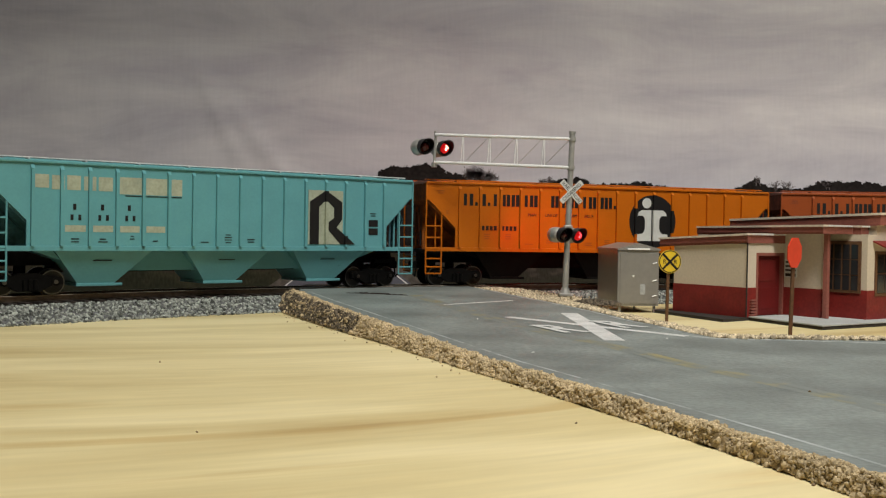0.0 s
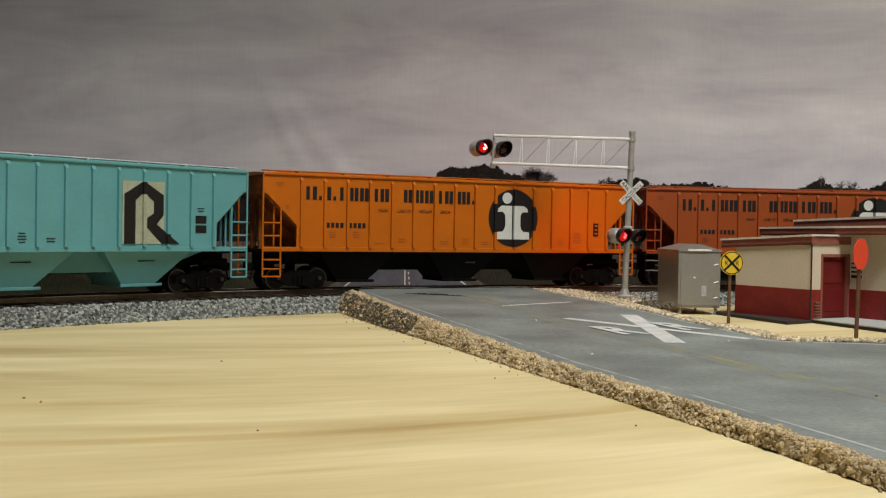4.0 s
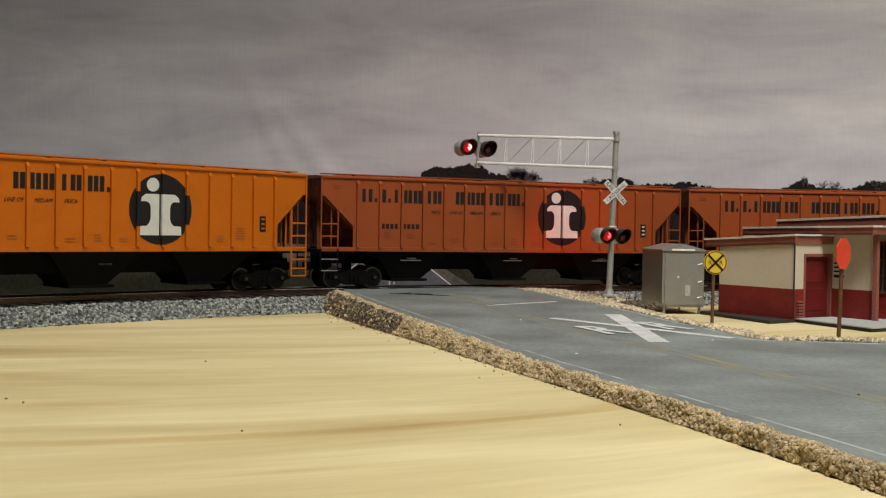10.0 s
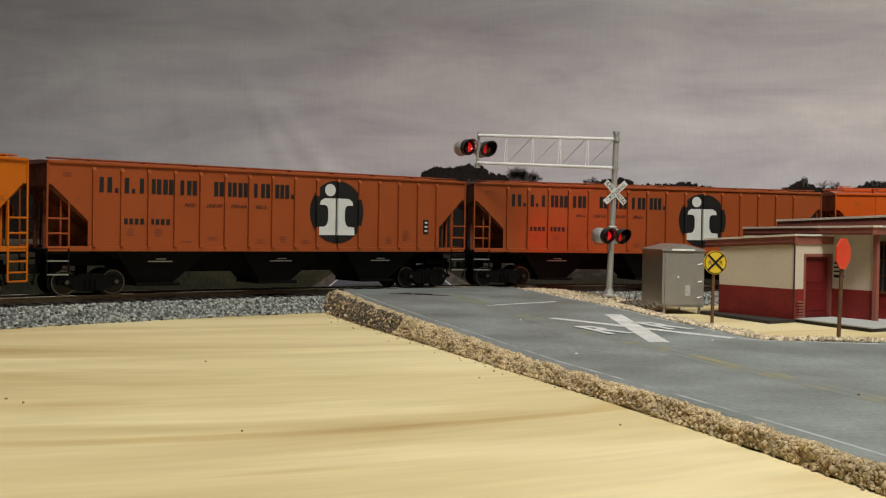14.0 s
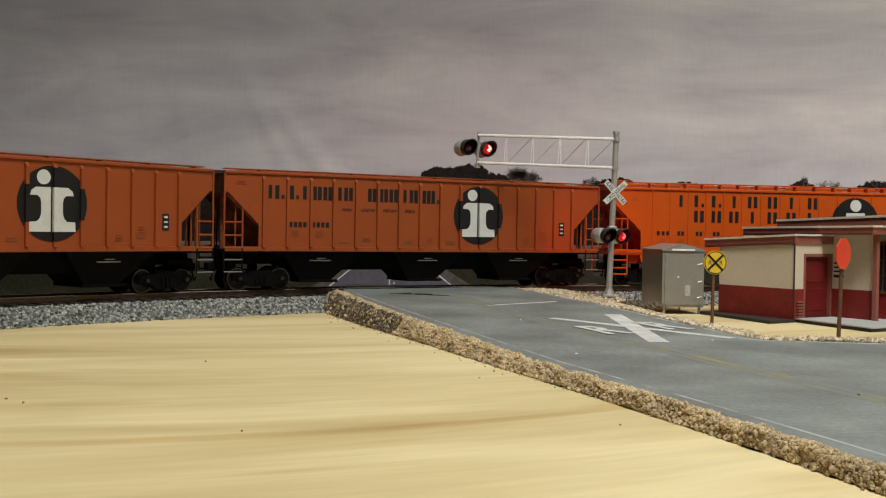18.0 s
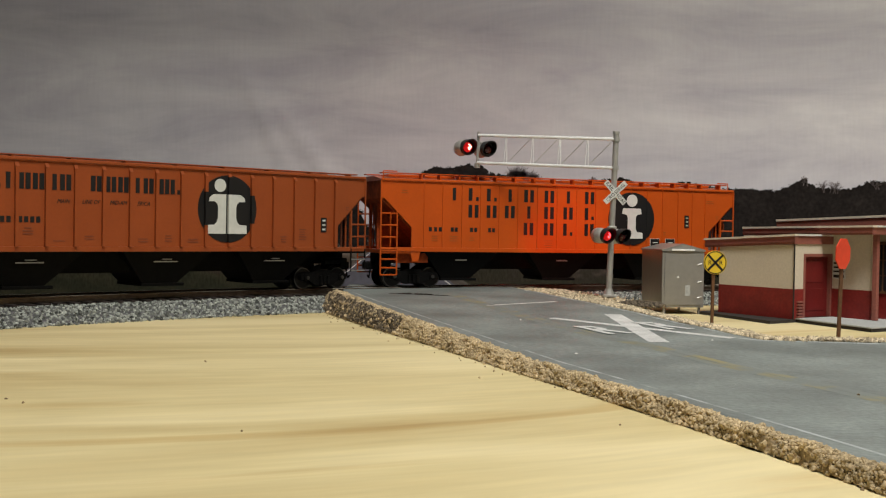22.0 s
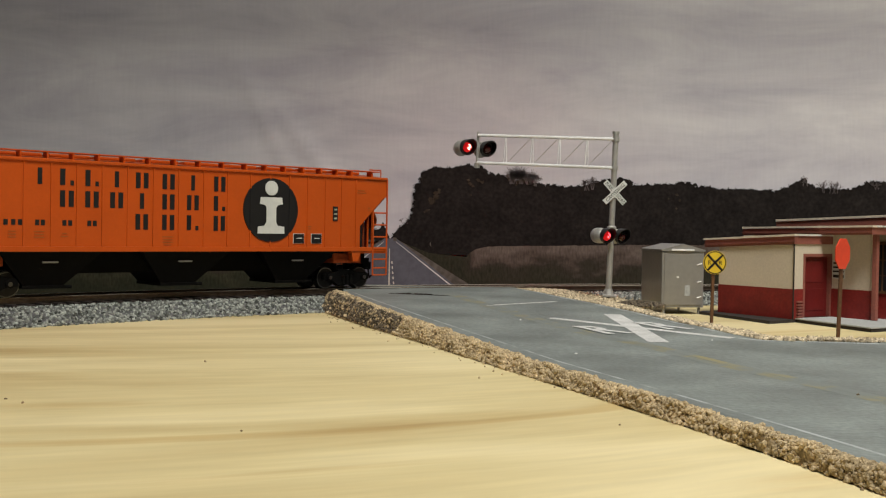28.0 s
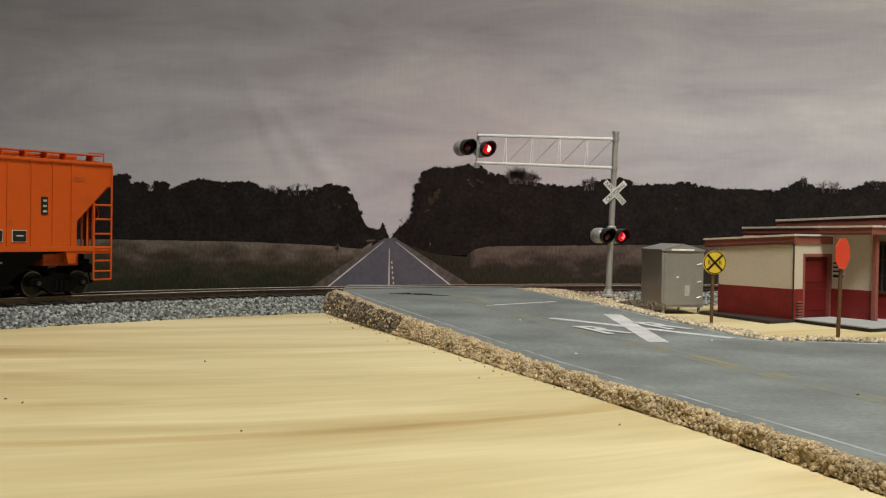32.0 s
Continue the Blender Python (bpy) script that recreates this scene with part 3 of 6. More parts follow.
    for a, b, w0, w1 in (((480, 590), (680, 428), 6.5, 1.2), ((905, 590), (702, 428), 6.5, 1.2)):
        quad([(a[0] - w0 / 2, a[1]), (a[0] + w0 / 2, a[1]), (b[0] + w1 / 2, b[1]), (b[0] - w1 / 2, b[1])], "printed_edge_line", M_PLINE, 10)
    quad([(686.5, 560), (690.5, 560), (691, 440), (689.8, 440)], "printed_centre_line", M_PYEL, 10)
    for i in range(6):
        y = 512 - 9 * i
        quad([(697 - .7 * i, y), (699.5 - .7 * i, y), (699 - .7 * i, y - 4.5), (696.8 - .7 * i, y - 4.5)], "printed_dash", M_PYEL, 10)
    quad([(594, 437), (599, 431), (604, 437), (599, 443)], "printed_road_sign", M_SHOULDER, 10)
    quad([(597.8, 441), (600.2, 441), (600.2, 433), (597.8, 433)], "printed_sign_mark", M_TREE, 11)
    quad([(650, 428), (664, 427), (664, 424), (650, 425)], "printed_far_house", M_SHOULDER, 10)
    quad([(697, 426), (703, 427), (703, 421), (697, 420)], "printed_far_house", M_SHOULDER, 11)
    quad([(759, 437), (763, 428), (764, 437), (761, 432)], "printed_mailbox", M_SHOULDER, 10)


# ---- stones ----

def stones(name, spots, material, label, flat=0.75):
    """Many small loose stones in one mesh. spots: (x, y, z, size)."""
    rng = np.random.default_rng(len(spots))
    bm = bm_new()
    bmesh.ops.create_icosphere(bm, subdivisions=1, radius=1)
    tv = np.array([v.co[:] for v in bm.verts])
    tf = np.array([[v.index for v in f.verts] for f in bm.faces])
    bm.free()
    n, nv = len(spots), len(tv)
    P = np.array(spots)
    ang = rng.random((n, 3)) * 6.283
    jit = 1 + 0.45 * (rng.random((n, nv)) - 0.5)
    sc = 0.75 + 0.5 * rng.random((n, 3))
    V = tv[None] * jit[..., None] * sc[:, None] * [1, 1, flat]
    for ax, (i, j) in zip(range(3), ((1, 2), (2, 0), (0, 1))):
        c, s = np.cos(ang[:, ax])[:, None], np.sin(ang[:, ax])[:, None]
        a, b = V[..., i] * c - V[..., j] * s, V[..., i] * s + V[..., j] * c
        V[..., i], V[..., j] = a, b
    V = V * P[:, None, 3:4] + P[:, None, :3]
    Fc = tf[None] + (np.arange(n) * nv)[:, None, None]
    me = bpy.data.meshes.new(name)
    me.from_pydata(V.reshape(-1, 3).tolist(), [], Fc.reshape(-1, 3).tolist())
    me.materials.append(material)
    return tagged(new(name, me), label, "gravel", kind="stuff")


A0, A1 = -0.95, 2.75


def strip(bm, profile, a0=A0, a1=A1, n=220):
    """Sweep a closed (radius offset, z) profile along the curve."""
    rows = []
    for i in range(n + 1):
        a = a0 + (a1 - a0) * i / n
        rows.append([bm.verts.new(ring(a, R_MID + o, z)) for o, z in profile])
    m = len(profile)
    for p, q in zip(rows, rows[1:]):
        for k in range(m):
            bm.faces.new((p[k], p[(k + 1) % m], q[(k + 1) % m], q[k]))
    bm.faces.new(rows[0])
    bm.faces.new(rows[-1][::-1])
    bmesh.ops.recalc_face_normals(bm, faces=bm.faces[:])
    return bm


def build_track():
    bed = solid("roadbed", strip(bm_new(), [(-.036, .0002), (-.021, .0056), (.021, .0056), (.036, .0002)]), M_BED, "grey sloped roadbed under the track", kind="structure")
    track = thing("railway_track", "curved model track with dark brown ties and worn steel rails", "railway track", kind="structure")
    for side in (-1, 1):
        o = side * 0.0083
        r = part("rail", strip(bm_new(), [(o - .0010, .0068), (o - .0003, .0073), (o - .0003, .0084), (o - .0006, .0086), (o - .0006, .00915), (o + .0006, .00915), (o + .0006, .0086), (o + .0003, .0084), (o + .0003, .0073), (o + .0010, .0068)]), M_RAIL, track)
        part("rail_head", strip(bm_new(), [(o - .0005, .00915), (o - .0004, RAIL_Z), (o + .0004, RAIL_Z), (o + .0005, .00915)]), M_RAILTOP, r, "bright worn rail head")
    bm = bm_new()
    box(bm, -.0015, .0015, -.0165, .0165, .0048, .0069)
    tie = mesh_of(bm, "tie", M_TIE)
    a, k = 0.02, 0
    step = 0.0066 / R_MID
    while a < 1.32:
        ob = new("tie", tie)
        ob.parent = track
        ob.matrix_basis = Matrix.Translation(ring(a, R_MID, 0)) @ Matrix.Rotation(a, 4, "Z")
        a += step
    rng = random.Random(8)
    spots = []
    for _ in range(17000):
        a = rng.uniform(0.02, 1.35)
        o = -0.0385 + 0.0235 * rng.random()
        z = min(max((o + .036) / .015, 0), 1) * .0054
        p = ring(a, R_MID + o, z + rng.uniform(0, .0006))
        if -0.047 < p.x < 0.038 and o > -.024:
            continue
        spots.append((*p, rng.uniform(.00045, .00088)))
    for _ in range(7000):
        a = rng.uniform(0.02, 1.35)
        o = rng.uniform(-.0165, .036)
        p = ring(a, R_MID + o, (.0056 if o < .021 else .0056 * (.036 - o) / .015) + rng.uniform(-.0002, .0005))
        if -0.05 < p.x < 0.04 or abs(abs(o) - .0083) < .0014:
            continue
        spots.append((*p, rng.uniform(.0004, .0007)))
    stones("ballast", spots, M_BALLAST, "loose grey and white stone ballast along the track")


# ---- road ----
ROAD_L = [(0.06, .0975), (.12, .0800), (.15, .0719), (.18, .0629), (.21, .0532), (.24, .0429), (.27, .0322), (.30, .0213), (.34, .0065), (.38, -.0082), (.42, -.0223), (.46, -.0356), (.49, -.0448), (.522, -.0492), (.575, -.0500)]
BANK_W = [(.06, .0028), (.16, .0032), (.20, .0036), (.25, .0046), (.30, .0060), (.36, .0064), (.42, .0095), (.474, .0115), (.50, .0120)]
ROAD_R = [(0.06, .60), (.338, .60), (.3445, .1060), (.359, .1002), (.379, .0948), (.393, .0888), (.428, .0796), (.445, .0737), (.4664, .0665), (.500, .0535), (.535, .0430), (.568, .0360), (.60, .033)]


def road_z(y):
    return min(max(.003 + (y - .29) * .0272, .003), .0091)


def build_road():
    ys = [.06 + .006 * i for i in range(108)]
    ys = sorted(set([y for y in ys if y <= .5700] + [.338, .3445]))
    bm = bm_new()
    rows = []
    nu = 40
    for y in ys:
        xl, xr = interp(ROAD_L, y), interp(ROAD_R, y)
        z = road_z(y)
        rows.append([bm.verts.new((xl + (xr - xl) * (i / nu) ** 1.3, y, z)) for i in range(nu + 1)])
    for p, q in zip(rows, rows[1:]):
        for i in range(nu):
            bm.faces.new((p[i], p[i + 1], q[i + 1], q[i]))
    edge = [e for e in bm.edges if e.is_boundary]
    r = bmesh.ops.extrude_edge_only(bm, edges=edge)
    for v in [g for g in r["geom"] if isinstance(g, bmesh.types.BMVert)]:
        v.co.z = 0.0003
    # flangeways: keep the road just below the two rails
    for v in bm.verts:
        d = (v.co.xy - HUB).length - R_MID
        if abs(d) < .0125 and v.co.z > .006:
            v.co.z = .0088
    bmesh.ops.recalc_face_normals(bm, faces=bm.faces[:])
    solid("road", bm, M_ROAD, "grey painted two-lane road ramping up over the crossing", "road", kind="structure", smooth=True)

    def mark(name, pts, w, material, label, up=.00004, n=40):
        """A painted line along (x, y) points, lying on the road."""
        bm = bm_new()
        line = []
        for (a, b) in zip(pts, pts[1:]):
            for i in range(n):
                f = i / n
                line.append(Vector((a[0] + (b[0] - a[0]) * f, a[1] + (b[1] - a[1]) * f)))
        line.append(Vector(pts[-1]))
        rows = []
        for i, p in enumerate(line):
            d = (line[min(i + 1, len(line) - 1)] - line[max(i - 1, 0)]).normalized()
            s = Vector((d.y, -d.x)) * w / 2
            rows.append([bm.verts.new((p.x + k * s.x, p.y + k * s.y, road_z(p.y) + up)) for k in (-1, 1)])
        for a, b in zip(rows, rows[1:]):
            bm.faces.new((a[0], a[1], b[1], b[0]))
        return solid(name, bm, material, label, "road marking", kind="structure")

    mark("edge_line", [(.0858, .13), (.0707, .18), (.0609, .21), (.0507, .24), (.0401, .27), (.0293, .30), (.0147, .34), (0, .38), (-.0146, .42), (-.0289, .46), (-.0427, .50)], .0009, M_FADED, "worn white road edge line")
    mark("edge_line", [(x - .0020, y) for y, x in ROAD_R[3:11]], .0013, M_FADED, "worn white road edge line")
    mark("edge_line", [(.0985, .3490), (.1045, .3440), (.1237, .3420), (.1440, .3395), (.170, .335)], .0022, M_FADED, "worn white road edge line")
    mark("stop_line", [(.0190, .4456), (.0507, .4688)], .0030, M_WHITE, "white stop line before the rails")
    for o in (-.0020, .0020):
        mark("centre_line", [(.0047 + o, .497), (.0168 + o, .455), (.0325 + o, .405), (.0505 + o, .352), (.0645 + o, .326), (.0838 + o, .2741), (.0965 + o, .234), (.118 + o, .16)], .0034, M_YELP, "worn yellow double centre line")
    bm = bm_new()
    rows = []
    for i in range(61):
        f = i / 60
        x, y = -.0250 + .0290 * f, .4960 - .0085 * f + .0010 * noise.noise((f * 9, 0, 2))
        h = (.0006 + .0007 * noise.noise((f * 14, 3, 0))) * math.sin(math.pi * (.04 + .92 * f))
        z = road_z(y) - .0002
        rows.append([bm.verts.new(p) for p in ((x, y - .0006, z), (x, y - .0004, z + .0002 + max(h, .0001)), (x, y + .0006, z + .0002 + max(h, .0001)), (x, y + .0012, z))])
    for p, q in zip(rows, rows[1:]):
        for k in range(3):
            bm.faces.new((p[k], q[k], q[k + 1], p[k + 1]))
    bmesh.ops.recalc_face_normals(bm, faces=bm.faces[:])
    solid("road_joint", bm, M_TIE, "dark ragged lip across the road", "road joint", kind="structure")
    # railroad warning cross with two letters
    mark("warning_cross", [(.0418, .4015), (.0968, .3490)], .0056, M_WHITE, "white painted crossing warning on the road")
    mark("warning_cross", [(.0678, .4175), (.0694, .3350)], .0068, M_WHITE, "white painted crossing warning on the road", up=.00008)
    for x, y in ((.0598, .3553), (.0836, .3711)):
        ob = lettering("R", .031, M_WHITE, "road_letter", None, pose(x, y, road_z(y) + .00022, 1.42, 0, 25), squeeze=.60, depth=.00003, bold=.0008)
        tagged(ob, "white painted letter R on the road", "road marking", kind="structure")


def build_banks():
    rng = random.Random(21)
    crest = [(0, .0001), (.10, .30), (.24, .72), (.40, 1.0), (.58, 1.12), (.78, 1.10), (1, .96)]

    def bank_at(y, f):
        """A point on the lumpy bank: f runs from the bare table up to the road."""
        xr, zr = interp(ROAD_L, y) + .0004, road_z(y) * interp([(0, 1), (.478, 1), (.507, .82)], y)
        xb = xr - interp(BANK_W, y)
        body = math.sin(math.pi * min(f * .9 + .08, 1))
        lump = (.0013 * noise.noise((y * 150, f * 2.2, 5)) + .0005 * noise.noise((y * 380, f * 5, 9))) * body
        return Vector((xb + (xr - xb) * f - lump * .7 * (1 - f), y, interp(crest, f) * zr + .0002 + lump))

    bm = bm_new()
    rows = []
    for i in range(620):
        y = .07 + (.505 - .07) * i / 619
        rows.append([bm.verts.new(bank_at(y, k / 9)) for k in range(10)])
    for p, q in zip(rows, rows[1:]):
        for k in range(9):
            bm.faces.new((p[k], p[k + 1], q[k + 1], q[k]))
    bmesh.ops.recalc_face_normals(bm, faces=bm.faces[:])
    solid("road_bank", bm, M_EARTH, "brown crumbly bank along the road edge", kind="structure")
    spots = []
    while len(spots) < 25000:
        y = .075 + .432 * rng.random() ** 1.2
        f = .02 + .98 * rng.random()
        if y > .385 and f < .52 and rng.random() < .70 + .5 * noise.noise((y * 90, f * 3, 7)):
            continue
        # crumbs lie in clumps with bare hollows between
        if noise.noise((y * 240, f * 4, 2)) < -.22 and rng.random() < .75:
            continue
        p = bank_at(y, f)
        size = rng.uniform(.00022, .00048) if rng.random() < .72 else rng.uniform(.0005, .00085)
        size *= interp([(0, .80), (.20, .84), (.34, .98), (.6, 1)], y)
        spots.append((p.x + rng.uniform(-.0004, .0004), y, p.z + rng.uniform(-.0003, .00012), size))
    for _ in range(60):
        y = rng.uniform(.26, .48)
        spots.append((interp(ROAD_L, y) - interp(BANK_W, y) - rng.expovariate(420), y, .0002, rng.uniform(.0002, .0004)))
    stones("road_edge_gravel", spots, M_GRAVEL, "tan crumbly gravel bank edging the road")
    spots = []
    for _ in range(2300):
        y = .386 + .112 * rng.random()
        f = .03 + .47 * rng.random() ** 1.3
        p = bank_at(y, f)
        spots.append((p.x, y, p.z + rng.uniform(-.0002, .0002), rng.uniform(.0003, .0007)))
    stones("bank_dirt", spots, M_BDIRT, "dark glued dirt on the bank slope")
    # gravel between road, track and yard
    right = [(y, x + .001) for y, x in ROAD_R[2:]]
    spots = []
    for _ in range(9500):
        y = rng.uniform(.347, .562)
        x0 = interp(right, y)
        w = .015 if y < .44 else .015 + (y - .44) * .30
        f = rng.random()
        x = x0 + w * f * (1 + .35 * rng.random() ** 3) + rng.uniform(-.0012, .0004)
        f = min(f, 1)
        if (Vector((x, y)) - HUB).length > R_MID - (.023 if x < .068 else .030):
            continue
        low = min(max((y - .44) / .05, 0), 1)
        z = max((road_z(y) - .0002 - .0004 * low) * (1 - f ** 3), .0062 * low * (1 - max(f - .6, 0)))
        spots.append((x, y, z + rng.uniform(0, .0004), rng.uniform(.0004, .0010) * (1 - .35 * low)))
    for _ in range(260):
        a, r = rng.uniform(0, math.tau), .0085 * rng.random() ** .6
        spots.append((.0827 + r * math.cos(a), .5230 + r * math.sin(a), .0064 - max(r - .0045, 0) * .5, rng.uniform(.0003, .0007)))
    for _ in range(2600):
        x = rng.uniform(.1045, .27)
        f = rng.random()
        wide = .026 - .010 * min(max((x - .1015) / .09, 0), 1)
        spots.append((x, .3435 + wide * f * (.6 + .6 * rng.random()) + .004 * noise.noise((x * 90, 0, 0)), (road_z(.346) + .0001) * (1 - f ** 3) + rng.uniform(0, .0004), rng.uniform(.0004, .0010)))
    stones("yard_edge_gravel", spots, M_YARD, "tan loose gravel beside the road and signal foot")
    bm = bm_new()
    pts = [(x - .0004, y) for y, x in ROAD_R[2:-1]] + [(.060, .570), (.078, .560), (.085, .535), (.086, .47), (.1000, .425), (.112, .385), (.118, .362), (.28, .360), (.28, .3446)]
    tz = lambda x, y: max(.0003, road_z(y) * .9 if (x - interp(right, y)) < .004 else (.0060 * min(max((y - .45) / .05, 0), 1) + .0004))
    vs = [bm.verts.new((x, y, tz(x, y) - .0002)) for x, y in pts]
    bm.faces.new(vs)
    bmesh.ops.triangulate(bm, faces=bm.faces[:])
    bmesh.ops.recalc_face_normals(bm, faces=bm.faces[:])
    solid("yard_edge_ground", bm, M_GRAVEL, "tan ground under the gravel strip", kind="structure")
    spots = []
    HEAP = Vector((.0920, .4890))
    for _ in range(900):
        u, v = rng.uniform(-1, 1), rng.uniform(-1, 1)
        if u * u + v * v < 1:
            spots.append((HEAP.x + .0120 * u, HEAP.y + .0075 * v, .0048 + .0022 * (1 - u * u - v * v) ** .6 + rng.uniform(0, .0004), rng.uniform(.0004, .0008)))
    stones("dirt_heap", spots, M_BDIRT, "small dark dirt heap beside the equipment case")
    spots = []
    for x, y in ((-.0375, .1990), (.0363, .2119), (-.0672, .3004), (-.0954, .2310), (-.0898, .2263), (.0059, .3128), (.0648, .1607), (-.0456, .4338), (-.0341, .4084)):
        spots.append((x, y, .0001, rng.uniform(.00030, .00042)))
    spots.append((.0944, .2375, road_z(.2375) + .0001, .00038))
    stones("table_crumbs", spots, M_CRUMB, "a few brown crumbs on the bare plywood and road")
    stones("paint_flecks", [(x, y, road_z(y), r) for x, y, r in ((.0394, .3064, .0005), (.0295, .392, .0005), (.0590, .4100, .0004), (.0880, .3420, .0004), (.0050, .4450, .0004), (.0700, .2500, .0003))], M_WHITE, "white paint flecks on the road", .18)



# ---- rolling stock ----
HALF, SIDE_Y = 0.1065, 0.0185
SILL, EAVE = 0.0197, 0.0546
RIB = .0015
RIBS = [-.0879 + .01172 * i for i in range(16)]
SEAMS = [-.0833, -.0731, -.0624, -.0520, -.0414, -.0305, -.0190, -.0073, .0046, .0163, .0280, .0385, .0488, .0590, .0692, .0787, .0874]  # narrower bays of the smooth-sided car
TRUCK_X, AXLE, WHEEL_R = 0.0865, 0.0103, 0.0052


def disc(bm, x, z, r, y0, y1, seg=40):
    return prism(bm, [(x + r * math.cos(i * math.tau / seg), z + r * math.sin(i * math.tau / seg)) for i in range(seg)], y0, y1)


def plate(name, car, x0, x1, z0, z1, material, label="", proud=.0002, side=-1):
    """A thin painted patch on the car side."""
    bm = bm_new()
    box(bm, x0, x1, side * SIDE_Y, side * (SIDE_Y + proud), z0, z1)
    return part(name, bm, material, car, label)


def frustum(bm, xa, xb, y, z1, xc, xd, yb, z0):
    """A hopper chute: a rectangle at z1 tapering to a smaller one at z0."""
    v = [bm.verts.new(p) for p in ((xa, -y, z1), (xb, -y, z1), (xb, y, z1), (xa, y, z1), (xc, -yb, z0), (xd, -yb, z0), (xd, yb, z0), (xc, yb, z0))]
    for f in ((0, 1, 2, 3), (4, 7, 6, 5), (0, 4, 5, 1), (1, 5, 6, 2), (2, 6, 7, 3), (3, 7, 4, 0)):
        bm.faces.new([v[i] for i in f])
    bmesh.ops.recalc_face_normals(bm, faces=bm.faces[:])
    return bm


def wheelset(parent, x):
    bm = bm_new()
    rod(bm, (0, -.0105, 0), (0, .0105, 0), .0009, 8)
    for s in (-1, 1):
        rod(bm, (0, s * .0073, 0), (0, s * .0095, 0), WHEEL_R, 28)
        rod(bm, (0, s * .0066, 0), (0, s * .0073, 0), WHEEL_R + .0006, 28)
        rod(bm, (0, s * .0095, 0), (0, s * .0099, 0), .0016, 12)
    ob = part("wheelset", bm, M_WHEEL, parent, at=pose(x, 0, 0), smooth=False)
    bm = bm_new()
    for s in (-1, 1):
        for i in range(28):
            a, b = i * math.tau / 28, (i + 1) * math.tau / 28
            r0, r1 = WHEEL_R - .0005, WHEEL_R - .0001
            y = s * .00955
            bm.faces.new([bm.verts.new((r * math.cos(t), y, r * math.sin(t))) for r, t in ((r0, a), (r1, a), (r1, b), (r0, b))])
    bmesh.ops.recalc_face_normals(bm, faces=bm.faces[:])
    me = mesh_of(bm, "tread", M_TREAD)
    # the tread ring is welded to its wheel
    me2 = ob.data
    bm = bm_new()
    bm.from_mesh(me2)
    k = len(bm.faces)
    bm.from_mesh(me)
    bm.faces.ensure_lookup_table()
    for f in bm.faces[k:]:
        f.material_index = 1
    bm.to_mesh(me2)
    bm.free()
    me2.materials.append(M_TREAD)
    return ob


def build_truck(car, x):
    bm = bm_new()
    box(bm, -.003, .003, -.0125, .0125, .004, .0085, .0004)
    rod(bm, (0, 0, .0085), (0, 0, .012), .0025, 12)
    truck = part("truck", bm, M_BLACK, car, "black freight truck with shiny wheel rims", at=pose(x, 0, 0))
    for s in (-1, 1):
        bm = bm_new()
        y0, y1 = s * .0103, s * .0128
        prism(bm, [(-.0135, .0068), (-.0125, .0078), (-.006, .0082), (-.004, .0092), (.004, .0092), (.006, .0082), (.0125, .0078), (.0135, .0068), (.0135, .0046), (.0085, .0040), (.005, .0018), (-.005, .0018), (-.0085, .0040), (-.0135, .0046)], y0, y1)
        for w in (-AXLE, AXLE):
            rod(bm, (w, y0, .0056), (w, s * .0137, .0056), .0017, 10)
        for i in (-.0022, 0, .0022):
            rod(bm, (i, s * .0128, .0026), (i, s * .0134, .0026), .0001, 6)
            rod(bm, (i, s * .0133, .0024), (i, s * .0133, .0066), .0009, 8)
        part("side_frame", bm, M_BLACK, truck)
        for w in (-AXLE, AXLE):
            bm = bm_new()
            rod(bm, (w, s * .0137, .0056), (w, s * .0141, .0056), .0009, 10)
            part("bearing_cap", bm, M_STEEL, truck, "bright bearing cap")
    return [wheelset(truck, w) for w in (-AXLE, AXLE)], truck


def ladder(car, x, s, paint, low, top_in, top_out, high):
    """Corner ladder at the car's end; x is its outer post, s the way inwards."""
    for side in (-1, 1):
        bm = bm_new()
        y = side * (SIDE_Y + .0004)
        xi = x + s * .0086
        rod(bm, (x, y, low), (x, y, top_out), .00042, 6)
        rod(bm, (xi, y, low), (xi, y, top_in), .00042, 6)
        for z in (.0067, .0102, .0145, .0198, .0256, .0316, .0375):
            if low - .0004 <= z <= high:
                rod(bm, (x, y, z), (xi, y, z), .0004, 6)
        part("ladder", bm, paint, car)


